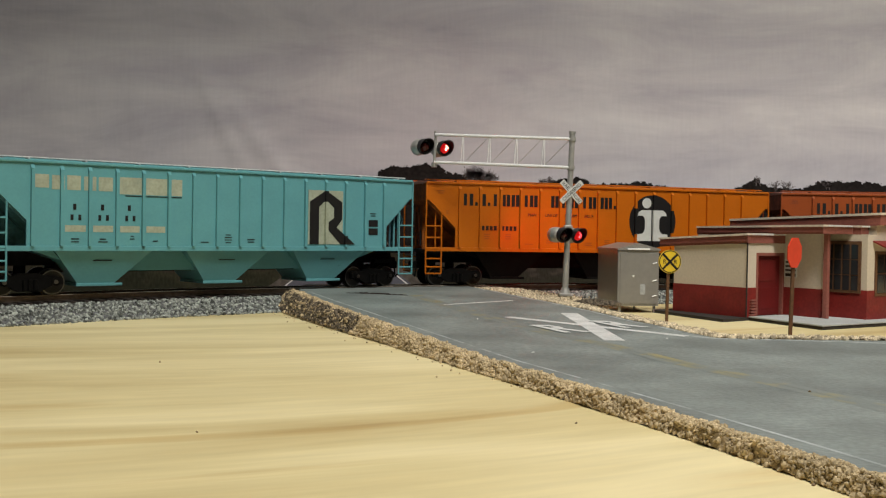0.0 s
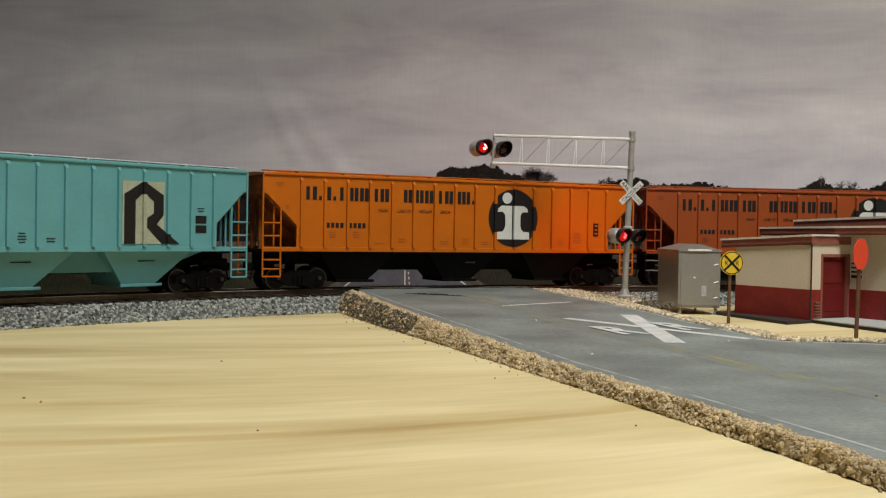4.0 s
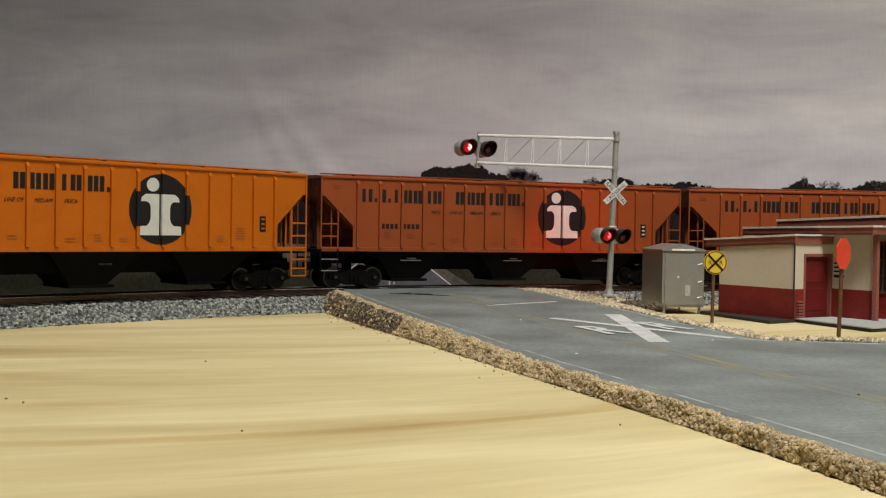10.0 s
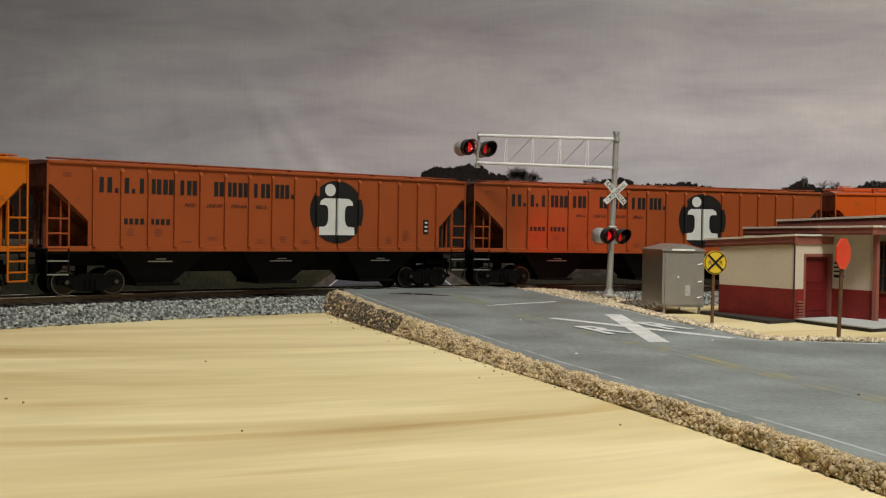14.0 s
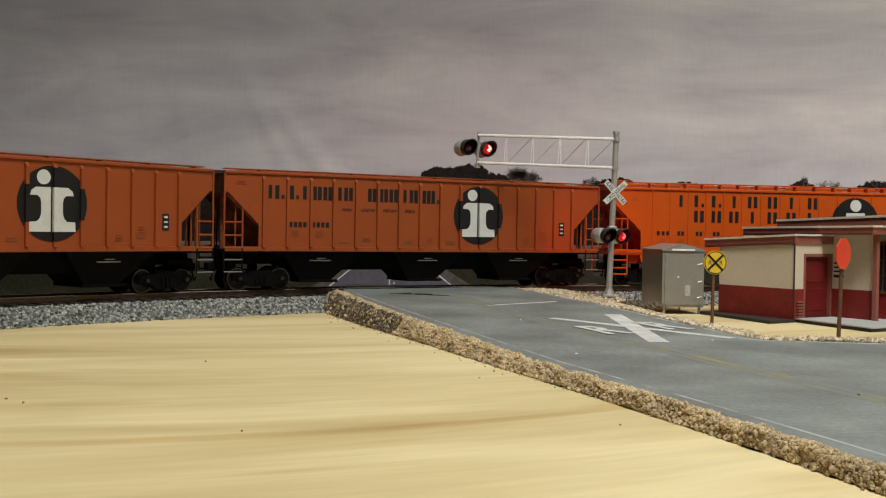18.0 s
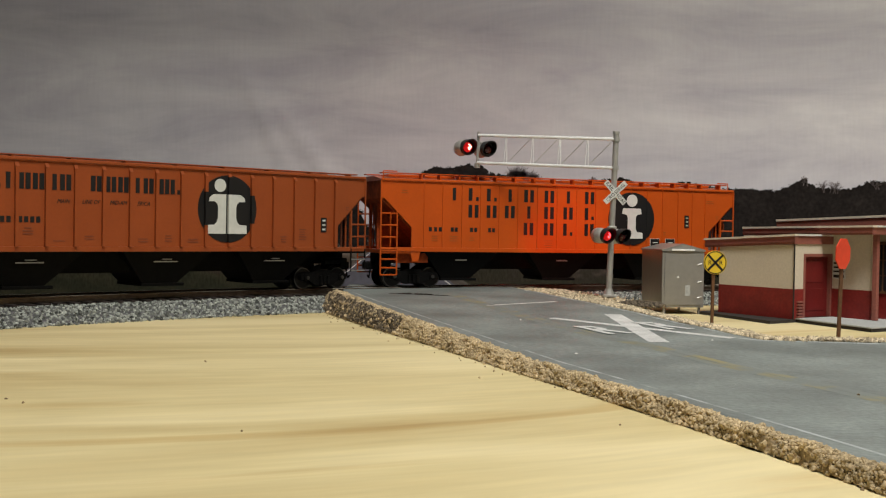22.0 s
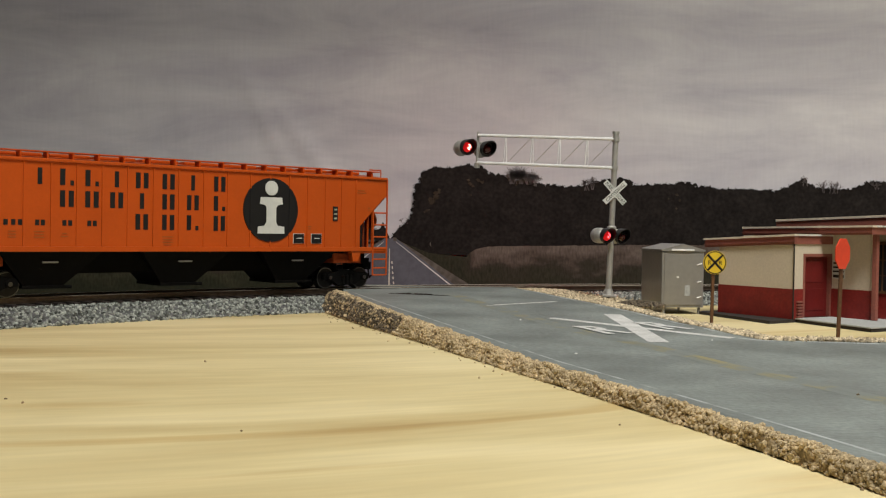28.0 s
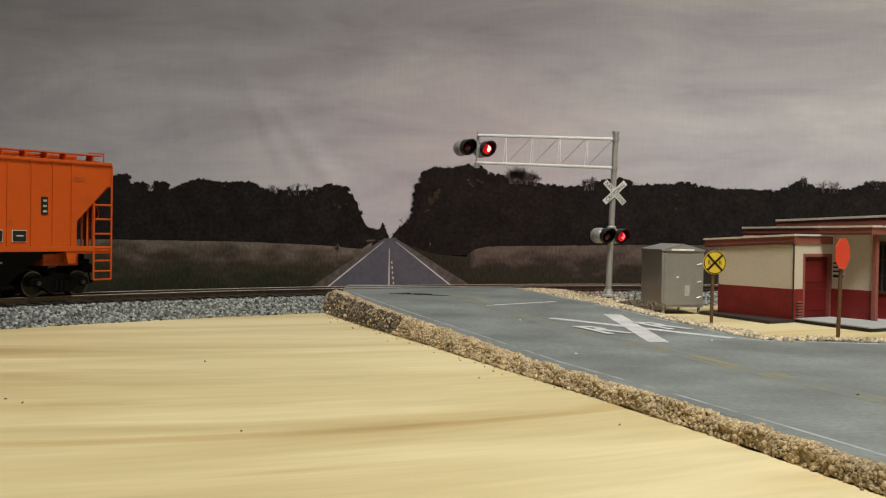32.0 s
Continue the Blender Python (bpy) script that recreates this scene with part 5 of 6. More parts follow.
def build_train():
    orange = paint("hopper_orange", (0.505, 0.126, 0.0055))
    brown = paint("faded_red_orange", (0.295, 0.066, 0.018))
    bright = paint("bright_orange", (0.52, 0.081, 0.008))
    teal = paint("turquoise", (0.124, 0.348, 0.378))
    MATS["faded_cream_patch"] = mat("faded_cream_patch", (0.37, 0.40, 0.30), 0.5, grain=0.10, scale=900, blotch=0.12, bscale=200)
    faint_o = mat("faint_orange_stencil", (0.32, 0.085, 0.012), 0.6)
    faint_b = mat("faint_brown_stencil", (0.19, 0.05, 0.022), 0.6)
    # shade at the car ends painted in: darker, blotched copies of each car paint
    d_orange, d_brown, d_bright, d_teal = (mat(n, c, 0.75, spec=0.2, grain=0.2, scale=700, blotch=0.4, bscale=150) for n, c in (("shaded_end_orange", (0.24, 0.068, 0.010)), ("shaded_end_brown", (0.16, 0.044, 0.018)), ("shaded_end_bright_orange", (0.30, 0.052, 0.010)), ("shaded_end_teal", (0.075, 0.20, 0.25))))
    walk_grey = mat("weathered_roof_walk", (0.62, 0.61, 0.60), 0.6, grain=0.2, scale=600)
    defs = (("teal_hopper_car", "turquoise ribbed covered hopper car with a black angular emblem", teal, d_teal, teal, walk_grey, "ribbed", -1),
            ("orange_hopper_car", "yellow-orange ribbed covered hopper car with black name and round emblem", orange, d_orange, M_BLACK, orange, "ribbed", 0),
            ("red_orange_hopper_car", "faded red-orange ribbed covered hopper car with black name and round emblem", brown, d_brown, M_BLACK, brown, "brown", 1),
            ("red_orange_hopper_car", "faded red-orange ribbed covered hopper car with black name and round emblem", brown, d_brown, M_BLACK, brown, "brown", 2),
            ("bright_orange_hopper_car", "bright orange smooth-sided last hopper car with a stacked black name", bright, d_bright, M_BLACK, bright, "flat", 3))
    for name, label, p, d, u, w, style, place in defs:
        car, sets = build_car(name, label, p, d, u, w, style)
        if place == -1:
            mark_teal(car)
        elif place == 3:
            mark_last_car(car)
        else:
            mark_ribbed(car, place, faint_o if place == 0 else faint_b, MATS["hopper_orange"] if place == 0 else M_DECALW)
        CARS.append((car, sets, place))


# ---- crossing signal ----
LAMPS = []
FACE = math.radians(30)  # the lamps look this far to the right of straight out


def lamp_head(parent, x, y, z, back, phase, size):
    """A hooded lamp; phase 0 lights first, 1 second."""
    turn = -90 + (math.degrees(FACE) if not back else 187)
    at = pose(x, y, z, 0, 0, turn) @ Matrix.Scale(size, 4)
    bm = bm_new()
    rod(bm, (-.0036, 0, 0), (-.0003, 0, 0), .0030, 24, .0049 if back else .0042)
    bmesh.ops.create_uvsphere(bm, u_segments=20, v_segments=10, radius=.0034, matrix=Matrix.Translation((-.0036, 0, 0)) @ Matrix.Diagonal((.45, 1, 1, 1)))
    head = part("lamp_head", bm, M_ALU, parent, "silver round lamp housing with a black hood", at=at, smooth=False)
    bm = bm_new()
    n = 28
    rows = []
    for r in (.0049, .0045):
        a = [bm.verts.new((-.0001, r * math.sin(i * math.tau / n), r * math.cos(i * math.tau / n))) for i in range(n)]
        b = [bm.verts.new(((.0062 if back else .0036) + (.0006 if back else .0026) * math.cos(i * math.tau / n), r * math.sin(i * math.tau / n), r * math.cos(i * math.tau / n))) for i in range(n)]
        rows.append((a, b))
    for (a, b) in rows:
        for i in range(n):
            bm.faces.new((a[i], a[(i + 1) % n], b[(i + 1) % n], b[i]))
    for i in range(n):
        bm.faces.new((rows[0][1][i], rows[0][1][(i + 1) % n], rows[1][1][(i + 1) % n], rows[1][1][i]))
    bm.faces.new(rows[1][0])
    bmesh.ops.recalc_face_normals(bm, faces=bm.faces[:])
    if back:
        bm.faces.ensure_lookup_table()
        for f in bm.faces[n:]:
            f.material_index = 1
    part("hood", bm, [M_ALU, M_HOOD] if back else M_HOOD, head, "silver tubular hood" if back else "black tubular hood")
    # the turning bulb: one half glows, the other is dark
    bm = bm_new()
    bmesh.ops.create_uvsphere(bm, u_segments=40, v_segments=24, radius=.0017 if back else .0031)
    for f in bm.faces:
        c = f.calc_center_median()
        u, v = c.y * .8 + c.z * .6, c.z * .8 - c.y * .6
        hot = not back and c.x > .0006 and min(((u - .0009) / .00042) ** 2 + ((v - .0002) / .0015) ** 2, ((u + .0007) / .00055) ** 2 + ((v + .0004) / .0011) ** 2) < 1
        f.material_index = 0 if c.x < 0.0005 else (2 if hot else 1)
    ob = new("bulb", mesh_of(bm, "bulb", [M_LENS, (M_GLOWB if phase else M_GLOWC) if back else M_GLOW, M_HOT if z > .05 else M_HOTLOW], True))
    ob.parent = head
    tagged(ob, "red flashing lamp bulb")
    LAMPS.append((ob, phase))
    return head


def build_signal():
    s = thing("crossing_signal", "silver cantilever railroad crossing signal with red flashing lamps and a crossbuck", "crossing signal", at=pose(.0827, .5230, .0078, 0, 1.6, 0) @ Matrix.Scale(.936, 4))
    bm = bm_new()
    rod(bm, (0, 0, .0005), (0, 0, .0858), .00165, 20, .0015)
    part("mast", bm, M_ALU, s)
    bm = bm_new()
    box(bm, -.0035, .0035, -.0035, .0035, -.0008, .0006, .0003)
    rod(bm, (0, 0, .0004), (0, 0, .0035), .0029, 16, .0020)
    part("base", bm, M_ALU, s)
    bm = bm_new()
    rod(bm, (0, 0, .0855), (0, 0, .0868), .0019, 16)
    part("mast_cap", bm, M_ALU, s)
    # arm over the road
    arm = Vector((-.0720, .0260, 0))
    bars = []
    for name, z, r in (("top_bar", .0827, .00085), ("low_bar", .0675, .00085)):
        bm = bm_new()
        rod(bm, Vector((0, -.0012, z)), Vector((0, -.0012, z)) + arm + Vector((0, 0, .0012)), r, 12)
        part(name, bm, M_SILVER, s)
    for k in range(4):
        f = .2 + .197 * k
        p0, p1 = Vector((0, -.0012, .0675)) + arm * f, Vector((0, -.0012, .0827)) + arm * f
        bm = bm_new()
        for o in (-.0006, .0006):
            rod(bm, p0 + Vector((o * 1.4, 0, 0)), p1 + Vector((o * .4, 0, 0)), .00028, 6)
        part("truss_post", bm, M_SILVER, s)
        if k < 4:
            bm = bm_new()
            rod(bm, Vector((0, -.0012, .0827)) + arm * (f - .185), p0, .00021, 6)
            part("truss_brace", bm, M_ALU, s)
    for z in (.0675, .0827):
        bm = bm_new()
        rod(bm, (0, 0, z - .0011), (0, 0, z + .0011), .0021, 16)
        part("arm_clamp", bm, M_ALU, s)
    # arm-end bracket
    tip = arm.copy()
    bm = bm_new()
    rod(bm, tip + Vector((0, 0, .0665)), tip + Vector((0, 0, .0860)), .0008, 10)
    rod(bm, tip + Vector((0, 0, .0660)), tip + Vector((0, 0, .0685)), .0016, 12)
    rod(bm, tip + Vector((-.0062, -.004, .0775)), tip + Vector((.0062, .004, .0775)), .0006, 8)
    part("arm_bracket", bm, M_ALU, s)
    cross = Vector((math.cos(FACE), math.sin(FACE), 0))
    out = Vector((math.sin(FACE), -math.cos(FACE), 0))
    for p, z, half, size in ((tip - cross * .0025, .0765, .0064, .90), (-cross * .0010, .0315, .0049, .84)):
        for i, sgn in enumerate((-1, 1)):
            q = p + cross * half * sgn
            a, b = q + out * .0030, q - out * .0016
            lamp_head(s, a.x, a.y, z, False, 1 - i, size)
            lamp_head(s, b.x, b.y, z, True, 1 - i, size)
    bm = bm_new()
    c = cross * .0060
    rod(bm, Vector((-c.x, -c.y, .0315)), Vector((c.x, c.y, .0315)), .0008, 8)
    box(bm, -.0022, .0022, -.0022, .0022, .0345, .0368, .0004)
    part("lamp_bracket", bm, M_ALU, s)
    # crossbuck
    for k, (ang, words) in enumerate(((-45, "RAIL ROAD"), (45, "CROSSING"))):
        m = pose(.0006, -.0020 - .0004 * k, .0545, 0, 0, 0) @ Matrix.Rotation(math.radians(8), 4, "Z") @ Matrix.Rotation(math.radians(-ang), 4, "Y")
        bm = bm_new()
        box(bm, -.0078, .0078, -.0002, .0002, -.0015, .0015, .0001)
        blade = part("crossbuck_blade", bm, M_DECALW, s, "white crossbuck blade with black words", at=m)
        if k:
            lettering(words, .0027, M_DECALK, "crossbuck_words", blade, pose(0, -.00025, -.0009, 90, 0, 0), depth=.00005)
        else:
            lettering("RAIL", .0027, M_DECALK, "crossbuck_words", blade, pose(-.0044, -.00025, -.0009, 90, 0, 0), depth=.00005)
            lettering("ROAD", .0027, M_DECALK, "crossbuck_words", blade, pose(.0046, -.00025, -.0009, 90, 0, 0), depth=.00005)
    return s


def build_case():
    m = pose(.1060, .5085, .0015, 0, 0, 8)
    c = thing("equipment_case", "grey metal trackside equipment case with a hipped lid", "equipment case", at=m)
    w, d, h = .0212, .030, .0290
    bm = bm_new()
    box(bm, 0, w, 0, d, .0018, h, .0003)
    part("body", bm, M_CAB, c)
    bm = bm_new()
    prism(bm, [(-.0004, h), (w + .0004, h), (w + .0004, h + .0008), (w / 2, h + .0036), (-.0004, h + .0008)], -.0006, d + .0006)
    part("lid", bm, M_CAB, c)
    # silver paint stands in for the glint along the lid front
    bm = bm_new()
    box(bm, .0044, .0160, -.0012, -.0004, h + .0002, h + .0011, .0002)
    part("lid_drip", bm, M_SILVER, c, "folded drip edge, its highlight put into silver paint")
    bm = bm_new()
    box(bm, .0012, w - .0010, -.0004, .0002, .0030, h - .0012, .0001)
    door = part("door", bm, M_CAB, c)
    for z in (.0065, .0140, .0225):
        bm = bm_new()
        rod(bm, (w - .0036, -.0006, z), (w - .0014, -.0006, z + .0006), .00028, 8)
        part("hinge", bm, M_SILVER, door, "bright hinge")
    bm = bm_new()
    box(bm, .0115, .0140, -.0006, -.0004, .0075, .0125)
    part("notice_plate", bm, M_SLAB, door)
    bm = bm_new()
    rod(bm, (.0078, -.0010, .0165), (.0078, -.0004, .0165), .0005, 8)
    part("latch", bm, M_SILVER, door)
    for x in (.0012, w - .0022):
        for y in (.001, d - .002):
            bm = bm_new()
            box(bm, x, x + .0010, y, y + .0010, -.0015, .0018)
            part("leg", bm, M_CAB, c)


def build_signs():
    y = thing("railroad_warning_sign", "round yellow railroad warning sign on a brown wooden post", "road sign", at=pose(.1145, .4463, .0012, 0, 0.6, 6))
    bm = bm_new()
    box(bm, -.0006, .0006, -.0005, .0005, -.001, .0300, .0001)
    part("post", bm, M_WOODPOST, y)
    bm = bm_new()
    disc(bm, .0003, .0258, .0050, -.0012, -.0006, 36)
    face = part("face", bm, M_YELLOW, y)
    bm = bm_new()
    for i in range(36):
        a, b = i * math.tau / 36, (i + 1) * math.tau / 36
        bm.faces.new([bm.verts.new((.0003 + r * math.sin(t), -.00125, .0258 + r * math.cos(t))) for r, t in ((.0044, a), (.0048, a), (.0048, b), (.0044, b))])
    bmesh.ops.recalc_face_normals(bm, faces=bm.faces[:])
    for f in bm.faces:
        if f.normal.y > 0:
            f.normal_flip()
    part("face_border", bm, M_DECALK, face)
    for a in (45, -45):
        bm = bm_new()
        box(bm, -.0046, .0046, -.0014, -.0012, -.00045, .00045)
        part("face_cross", bm, M_DECALK, face, at=pose(.0003, 0, .0258) @ Matrix.Rotation(math.radians(a), 4, "Y"))
    for x in (-.0021, .0027):
        lettering("R", .0026, M_DECALK, "face_letter", face, pose(x, -.00128, .0249, 90, 0, 0), depth=.00005)
    s = thing("stop_sign", "red octagonal stop sign on a leaning brown wooden post", "road sign", at=pose(.1406, .3730, .0010, 0, 1.2, 0))
    bm = bm_new()
    box(bm, -.0006, .0006, -.0005, .0005, -.001, .0345, .0001)
    part("post", bm, M_WOODPOST, s)
    bm = bm_new()
    rot = Matrix.Rotation(math.radians(44), 4, "Z")
    prism(bm, [(.0058 * math.cos(math.radians(22.5 + 45 * i)), .0318 + .0058 * math.sin(math.radians(22.5 + 45 * i))) for i in range(8)], -.0012, -.0008)
    part("face", bm, M_STOP, s, at=pose(-.0008, -.0004, 0) @ rot)


def build_station():
    A = Vector((.1664, .4987))
    d1, d2 = Vector((.53, -.848)), Vector((.848, .53))
    ang = math.degrees(math.atan2(d2.y, d2.x))
    # local frame: x along the front (d2), y away from the viewer (-d1)
    b = thing("roadside_building", "stepped cream roadside building with red lower walls and brown trim", "building", at=Matrix.Translation(EYE) @ Matrix.Scale(.9466, 4) @ Matrix.Translation(-EYE) @ pose(A.x, A.y, 0, 0, 0, ang))
    belt, T = .0136, .0016

    def walls(x0, x1, y0, y1, top, name):
        bm = bm_new()
        box(bm, x0, x1, y0, y1, belt, top)
        part(name, bm, M_CREAM, b, "cream painted upper wall")
        bm = bm_new()
        box(bm, x0 - .0003, x1 + .0003, y0 - .0003, y1 + .0003, -.0006, belt)
        part("lower_wall", bm, M_REDW, b, "red painted lower wall")

    # low wing: left wall plus a front wall with a door opening
    bm = bm_new()
    box(bm, 0, T, 0, .047, belt, .0345)
    box(bm, T, .0066, 0, T, belt, .0350)
    box(bm, .0066, .0275, 0, T, .0304, .0350)
    part("upper_wall", bm, M_CREAM, b, "cream painted upper wall")
    bm = bm_new()
    box(bm, -.0003, T, -.0003, .047, -.0006, belt)
    box(bm, T, .0066, -.0003, T, -.0006, belt)
    part("lower_wall", bm, M_REDW, b, "red painted lower wall")
    bm = bm_new()
    box(bm, -.0005, .0000, -.0005, .0000, -.0006, .0350)
    part("corner_bead", bm, M_ROOF, b, "dark corner bead")
    for i in range(6):
        bm = bm_new()
        box(bm, .0018, .0056, -.0016, -.0003, .0001 + .0014 * i, .0009 + .0014 * i, .0001)
        part("crate_slat", bm, M_TRIM, b)
    bm = bm_new()
    box(bm, .0066, .0080, -.0002, T, 0, .0304)
    box(bm, .0260, .0275, -.0002, T, 0, .0304)
    box(bm, .0082, .0258, -.0002, T, .0290, .0304)
    part("door_frame", bm, M_TRIM, b, "dark red door frame")
    bm = bm_new()
    box(bm, .0080, .0260, .0016, .0026, 0, .0290)
    door = part("door", bm, M_DOOR, b, "dark red panelled door")
    for x in (.0100,):
        for z in (.0030, .0165):
            bm = bm_new()
            box(bm, x, x + .0140, .0014, .0016, z, z + .0105, .0001)
            part("door_panel", bm, M_DOOR, door)
    # parapet of the low wing, sloped up to the front to fit the camera's view
    bm = bm_new()
    prism_pts = [(.0565, .0322), (-.0006, .0350), (-.0006, .0388), (.0565, .0359)]
    a = [bm.verts.new((-.0007, y, z)) for y, z in prism_pts]
    c = [bm.verts.new((.0006, y, z)) for y, z in prism_pts]
    bm.faces.new(a)
    bm.faces.new(c[::-1])
    for i in range(4):
        bm.faces.new((a[i], a[(i + 1) % 4], c[(i + 1) % 4], c[i]))
    bmesh.ops.recalc_face_normals(bm, faces=bm.faces[:])
    part("parapet", bm, M_TRIM, b, "brown-red parapet board")
    bm = bm_new()
    a = [bm.verts.new((x, y, z)) for x, y, z in ((-.0013, .0570, .0359), (.0012, .0570, .0359), (.0012, -.001, .0388), (-.0013, -.001, .0388), (-.0013, .0570, .0368), (.0012, .0570, .0368), (.0012, -.001, .0398), (-.0013, -.001, .0398))]
    for f in ((0, 3, 2, 1), (4, 5, 6, 7), (0, 1, 5, 4), (1, 2, 6, 5), (2, 3, 7, 6), (3, 0, 4, 7)):
        bm.faces.new([a[i] for i in f])
    part("coping", bm, M_COPE, b, "pale weathered coping")
    bm = bm_new()
    box(bm, .0006, .0272, -.0007, .0002, .0350, .0389)
    part("parapet", bm, M_TRIM, b)
    bm = bm_new()
    box(bm, .0012, .0272, -.0013, .0008, .0389, .0398)
    part("coping", bm, M_COPE, b)
    bm = bm_new()
    for i in range(12):
        box(bm, .0015 + .0021 * i, .0026 + .0021 * i, -.0017, -.0013, .0389, .0397)
    part("coping_dentils", bm, M_DECALW, b, "white chipped dentils")
    bm = bm_new()
    box(bm, .0016, .0273, .0016, .056, .0330, .0338)
    part("roof", bm, M_ROOF, b)
    def trim(x0, x1, y0, y1, z0, z1, drop, name, material, label=""):
        """A roof board, its far end lowered by drop to fit the camera's view."""
        bm = bm_new()
        v = [bm.verts.new((x, y, z - (drop if y > 0 else 0))) for z in (z0, z1) for x, y in ((x0, y0), (x1, y0), (x1, y1), (x0, y1))]
        for f in ((0, 3, 2, 1), (4, 5, 6, 7), (0, 1, 5, 4), (1, 2, 6, 5), (2, 3, 7, 6), (3, 0, 4, 7)):
            bm.faces.new([v[i] for i in f])
        part(name, bm, material, b, label)

    # middle block
    bm = bm_new()
    box(bm, .0275, .0291, -.0215, .056, belt, .0401)
    part("upper_wall", bm, M_CREAM, b, "cream painted upper wall")
    bm = bm_new()
    box(bm, .0272, .0291, -.0215, .056, -.0006, belt)
    part("lower_wall", bm, M_REDW, b, "red painted lower wall")
    trim(.0173, .0191, -.0294, .0475, .0400, .0434, .0012, "parapet", M_TRIM)
    trim(.0168, .0173, -.0298, .0475, .0410, .0415, .0012, "parapet_moulding", M_TRIM)
    bm = bm_new()
    v = [bm.verts.new((x, y, z + (.0028 if y < 0 else 0))) for z in (.0334, .0339) for x, y in ((-.0013, -.0010), (-.0007, -.0010), (-.0007, .0565), (-.0013, .0565))]
    for f in ((0, 3, 2, 1), (4, 5, 6, 7), (0, 1, 5, 4), (1, 2, 6, 5), (2, 3, 7, 6), (3, 0, 4, 7)):
        bm.faces.new([v[i] for i in f])
    part("parapet_moulding", bm, M_TRIM, b)
    trim(.0167, .0197, -.0300, .0475, .0434, .0443, .0012, "coping", M_COPE)
    for y0, y1, material, z0, z1, x0 in ((-.0338, -.0294, M_TRIM, .0400, .0434, .0400), (-.0345, -.0300, M_COPE, .0434, .0443, .0394)):
        bm = bm_new()
        box(bm, x0, .0411, y0, y1, z0, z1)
        part("parapet" if z0 < .042 else "coping", bm, material, b)
        bm = bm_new()
        box(bm, .0411, .0462, y0, y0 + .0014, z0, z1, .0002)
        part("parapet" if z0 < .042 else "coping", bm, material, b)
    bm = bm_new()
    box(bm, .0191, .0400, -.0294, -.0283, .0400, .0434, .0003)
    part("parapet", bm, M_TRIM, b)
    bm = bm_new()
    box(bm, .0197, .0394, -.0300, -.0283, .0434, .0443, .0002)
    part("coping", bm, M_COPE, b)
    bm = bm_new()
    for i in range(9):
        box(bm, .0200 + .0021 * i, .0211 + .0021 * i, -.0306, -.0300, .0435, .0442)
    for i in range(3):
        box(bm, .0400 + .0021 * i, .0411 + .0021 * i, -.0351, -.0345, .0435, .0442)
    part("coping_dentils", bm, M_DECALW, b)
    bm = bm_new()
    box(bm, .0191, .0398, -.0283, .0475, .0402, .0410)
    part("roof", bm, M_ROOF, b)
    bm = bm_new()
    box(bm, .0252, .0272, -.0264, -.0240, 0, .0400, .0002)
    part("porch_post", bm, M_TRIM, b, "red-brown corner post")
    # recessed front of the middle block with a tall window
    bm = bm_new()
    box(bm, .0291, .0400, -.0130, -.0114, belt, .0400)
    part("upper_wall", bm, M_CREAM, b)
    bm = bm_new()
    box(bm, .0291, .0400, -.0133, -.0114, -.0006, belt)
    part("lower_wall", bm, M_REDW, b)

    def window(x0, x1, z0, z1, y, nx, nz):
        bm = bm_new()
        box(bm, x0 - .0012, x1 + .0012, y - .0006, y, z0 - .0012, z1 + .0012)
        f = part("window", bm, M_WOODPOST, b, "dark window with brown glazing bars")
        for i in range(nx):
            for j in range(nz):
                bm = bm_new()
                w, h = (x1 - x0) / nx, (z1 - z0) / nz
                box(bm, x0 + w * i + .0003, x0 + w * (i + 1) - .0003, y - .0008, y - .0006, z0 + h * j + .0003, z0 + h * (j + 1) - .0003)
                part("pane", bm, M_GLASS, f)

    # side window of the tall block looks onto the porch
    bm = bm_new()
    box(bm, .0392, .0398, -.0345, -.0143, .0120, .0368)
    f = part("window", bm, M_WOODPOST, b, "dark window with brown glazing bars")
    for i in range(4):
        for j in range(3):
            bm = bm_new()
            box(bm, .0390, .0392, -.0336 + .0046 * i + .0005, -.0336 + .0046 * (i + 1) - .0005, .0132 + .0074 * j + .0002, .0132 + .0074 * (j + 1) - .0002)
            part("pane", bm, M_GLASS, f)
    # tall block
    bm = bm_new()
    box(bm, .0400, .0416, -.0375, -.0130, belt, .0401)
    box(bm, .0416, .150, -.0375, -.0359, belt, .0401)
    box(bm, .0470, .0486, -.0375, .050, .0401, .0446)
    box(bm, .0486, .150, -.0375, -.0359, .0401, .0446)
    part("upper_wall", bm, M_CREAM, b)
    bm = bm_new()
    box(bm, .0397, .0416, -.0378, -.0133, -.0006, belt)
    box(bm, .0416, .150, -.0378, -.0359, -.0006, belt)
    part("lower_wall", bm, M_REDW, b)
    trim(.0458, .0478, -.0400, .050, .0445, .0494, .0030, "parapet", M_TRIM)
    trim(.0452, .0486, -.0406, .050, .0494, .0505, .0030, "coping", M_COPE)
    bm = bm_new()
    box(bm, .0478, .150, -.0400, -.0382, .0445, .0494, .0003)
    part("parapet", bm, M_TRIM, b)
    bm = bm_new()
    box(bm, .0486, .150, -.0406, -.0376, .0494, .0505, .0003)
    part("coping", bm, M_COPE, b)
    bm = bm_new()
    box(bm, .0486, .150, -.0364, .050, .0425, .0433)
    part("roof", bm, M_ROOF, b)
    window(.0470, .0640, .0120, .0310, -.0375, 3, 2)
    bm = bm_new()
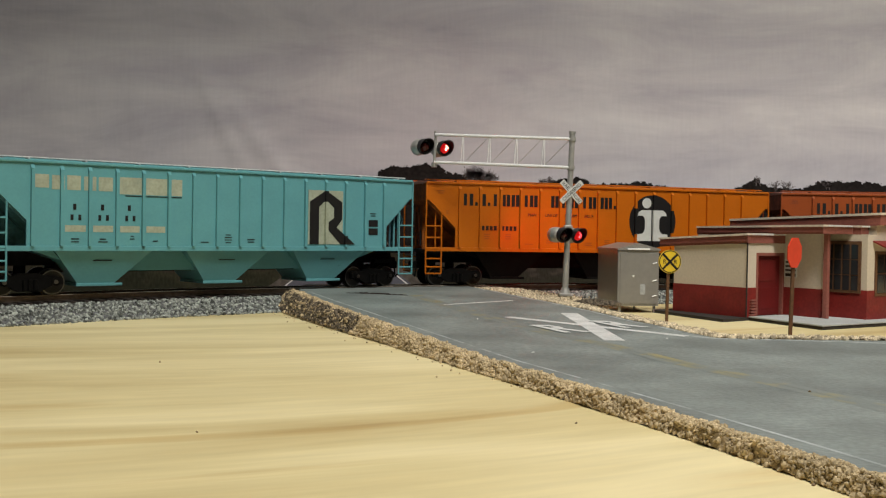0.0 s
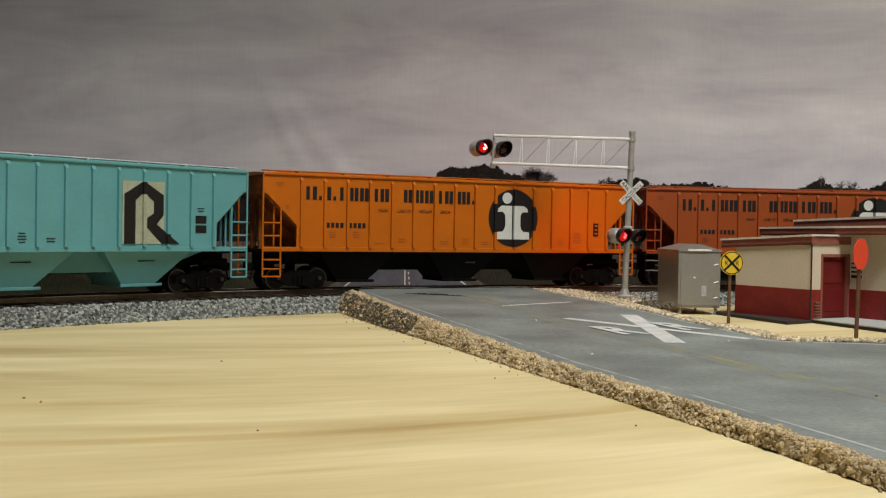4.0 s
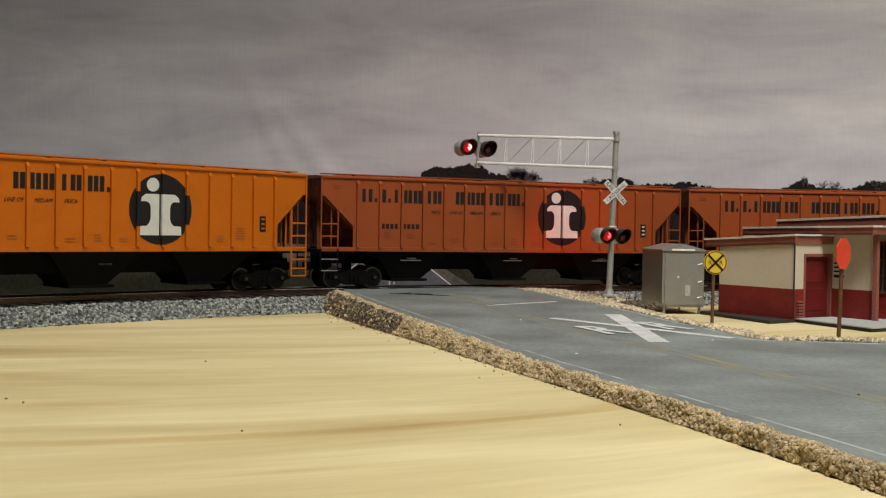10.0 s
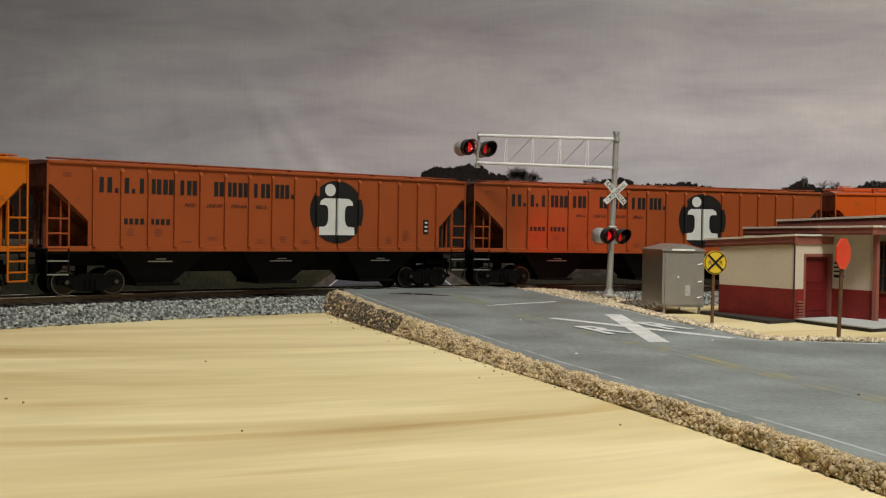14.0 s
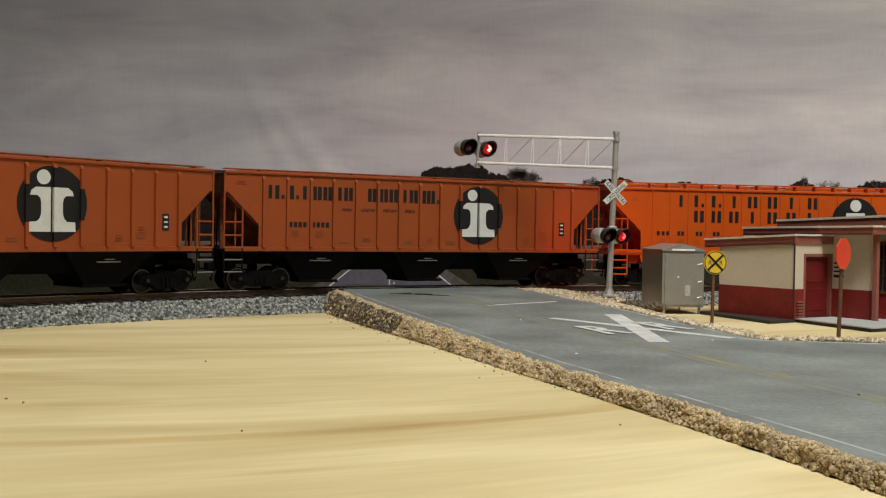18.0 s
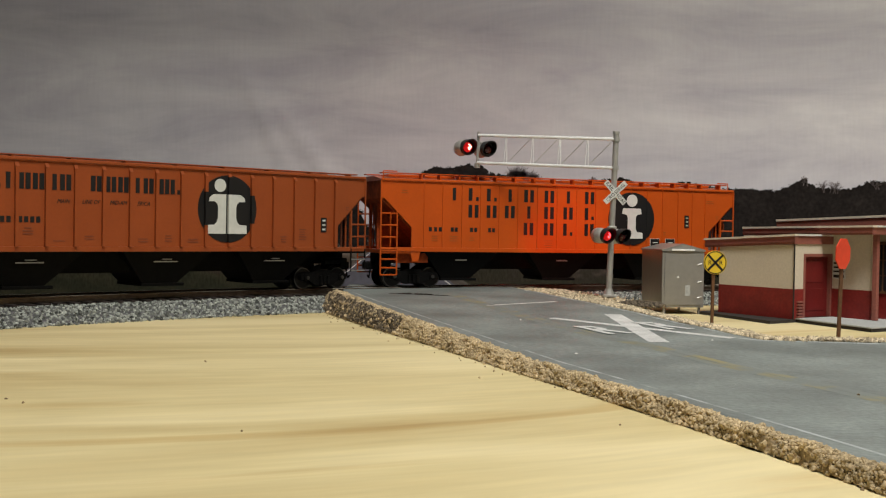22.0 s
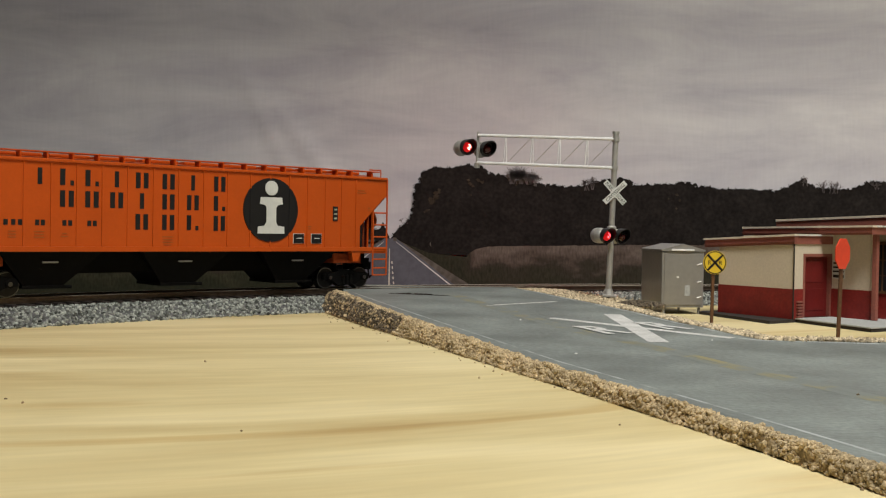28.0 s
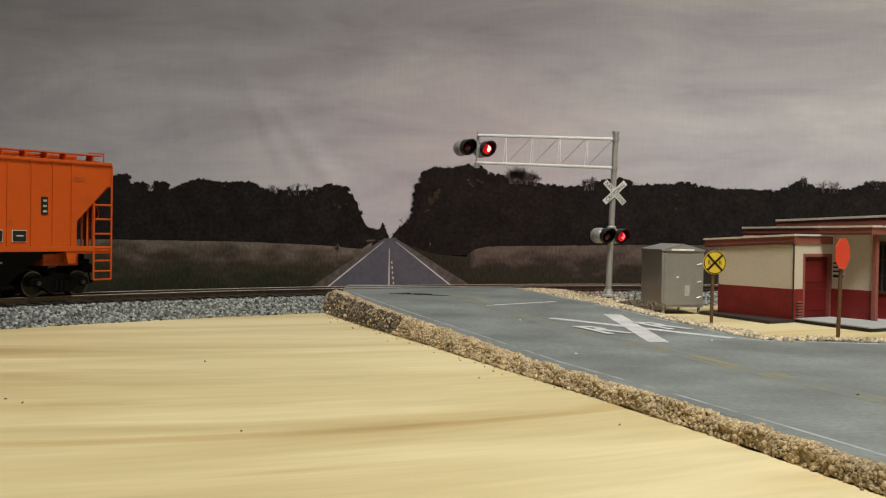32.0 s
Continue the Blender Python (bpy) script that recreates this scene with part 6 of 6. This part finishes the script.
    a = [bm.verts.new(p) for p in ((.0440, -.0376, .0365), (.0680, -.0376, .0365), (.0680, -.0460, .0330), (.0440, -.0460, .0330), (.0440, -.0376, .0372), (.0680, -.0376, .0372), (.0680, -.0460, .0337), (.0440, -.0460, .0337))]
    for f in ((0, 1, 2, 3), (4, 7, 6, 5), (0, 4, 5, 1), (1, 5, 6, 2), (2, 6, 7, 3), (3, 7, 4, 0)):
        bm.faces.new([a[i] for i in f])
    part("awning", bm, M_REDW, b, "small red awning")
    # back wall closes the block
    bm = bm_new()
    box(bm, T, .150, .0454, .0470, -.0007, .0320)
    part("back_wall", bm, M_CREAM, b)
    # notice beside the door, plain bars
    bm = bm_new()
    box(bm, .0272, .0275, -.0078, -.0006, .0185, .0275)
    n = part("wall_notice", bm, M_DECALW, b, "pale wall notice with dark bars")
    for z in (.0190, .0216, .0236, .0256):
        bm = bm_new()
        box(bm, .0270, .0272, -.0072, -.0012, z, z + (.0008 if z > .020 else .0014))
        part("notice_bar", bm, M_DECALK, n)
    # porch slab
    bm = bm_new()
    slab_poly(bm, [(.0010, -.0005), (-.0090, -.0490), (.150, -.0490), (.150, -.0005)], -.0006, -.0001)
    part("porch_slab", bm, M_SLAB, b, "grey concrete porch slab")
    bm = bm_new()
    slab_poly(bm, [(.0012, -.0008), (-.0087, -.0487), (.150, -.0487), (.150, -.0008)], -.00215, -.0006)
    part("slab_edge", bm, M_ROOF, b, "slab edge, darker than the slab top")
    bm = bm_new()
    slab_poly(bm, [(.0010, -.0003), (-.0185, -.0020), (-.0060, .0560), (.0500, .0560), (.0500, -.0003)], -.00215, -.0007)
    part("base_plate", bm, M_ROOF, b, "black base card")


# ---- what moves ----
RUN = [(0, .206), (1, .1751), (2, .1445), (3, .1143), (3.5, .0992), (5.5, .0390), (6, .0239), (7, -.0061), (8, -.0359), (9, -.0661), (10, -.0964), (11, -.1268), (12, -.1594), (13, -.1931), (14, -.2267), (14.5, -.2437), (16.5, -.3114), (17, -.3286), (18, -.3629), (19, -.3972), (20, -.4313), (21, -.4656), (22, -.4999), (23, -.5339), (24, -.5684), (25, -.6033), (25.5, -.6208), (27.5, -.6900), (28, -.7074), (29, -.7420), (30, -.7765), (31, -.8115), (32, -.8462)]
PITCH, TH, CURVE = .21844, .64143, -1.65357
R_CAR = .60475 + SIDE_Y
SLACK = {-1: -.0006, 0: 0.0, 1: .0006, 2: -.0013, 3: 0.0}


def run_at(t):
    return interp(RUN, t)


def car_pose(t, place):
    a = TH + CURVE * (run_at(t) + place * PITCH + SLACK[place])
    p = ring(a, R_CAR, RAIL_Z)
    return pose(p.x, p.y, p.z, 0, 0, math.degrees(a))


def motions():
    for car, sets, place in CARS:
        walk(car, [(t, car_pose(t, place)) for t, _ in RUN])
        for ob in sets:
            x = ob.location.x
            walk(ob, [(t, pose(x, 0, WHEEL_R, 0, math.degrees((run_at(t) - RUN[0][1]) / WHEEL_R), 0)) for t in [.2 * i for i in range(161)]])
    # the lamps swap every 0.59 s
    for ob, phase in LAMPS:
        rows, lit, t, k = [], phase == 0, .37, 0
        z = ob.location.copy()
        ang = 0.0 if lit else 180.0
        rows.append((0, ang))
        while t < 31.9:
            rows.append((t - .05, ang))
            rows += [(t - .017, ang + 60), (t + .017, ang + 120), (t + .05, ang + 180)]
            ang += 180
            k += 1
            t = .37 + 1.187 * (k // 2) + (.60 if k % 2 else 0)
        rows.append((32, ang))
        walk(ob, [(t, pose(0, 0, 0, 0, 0, a)) for t, a in rows])


build_room()
build_backdrop()
build_track()
build_road()
build_banks()
build_train()
build_signal()
build_case()
build_signs()
build_station()
motions()
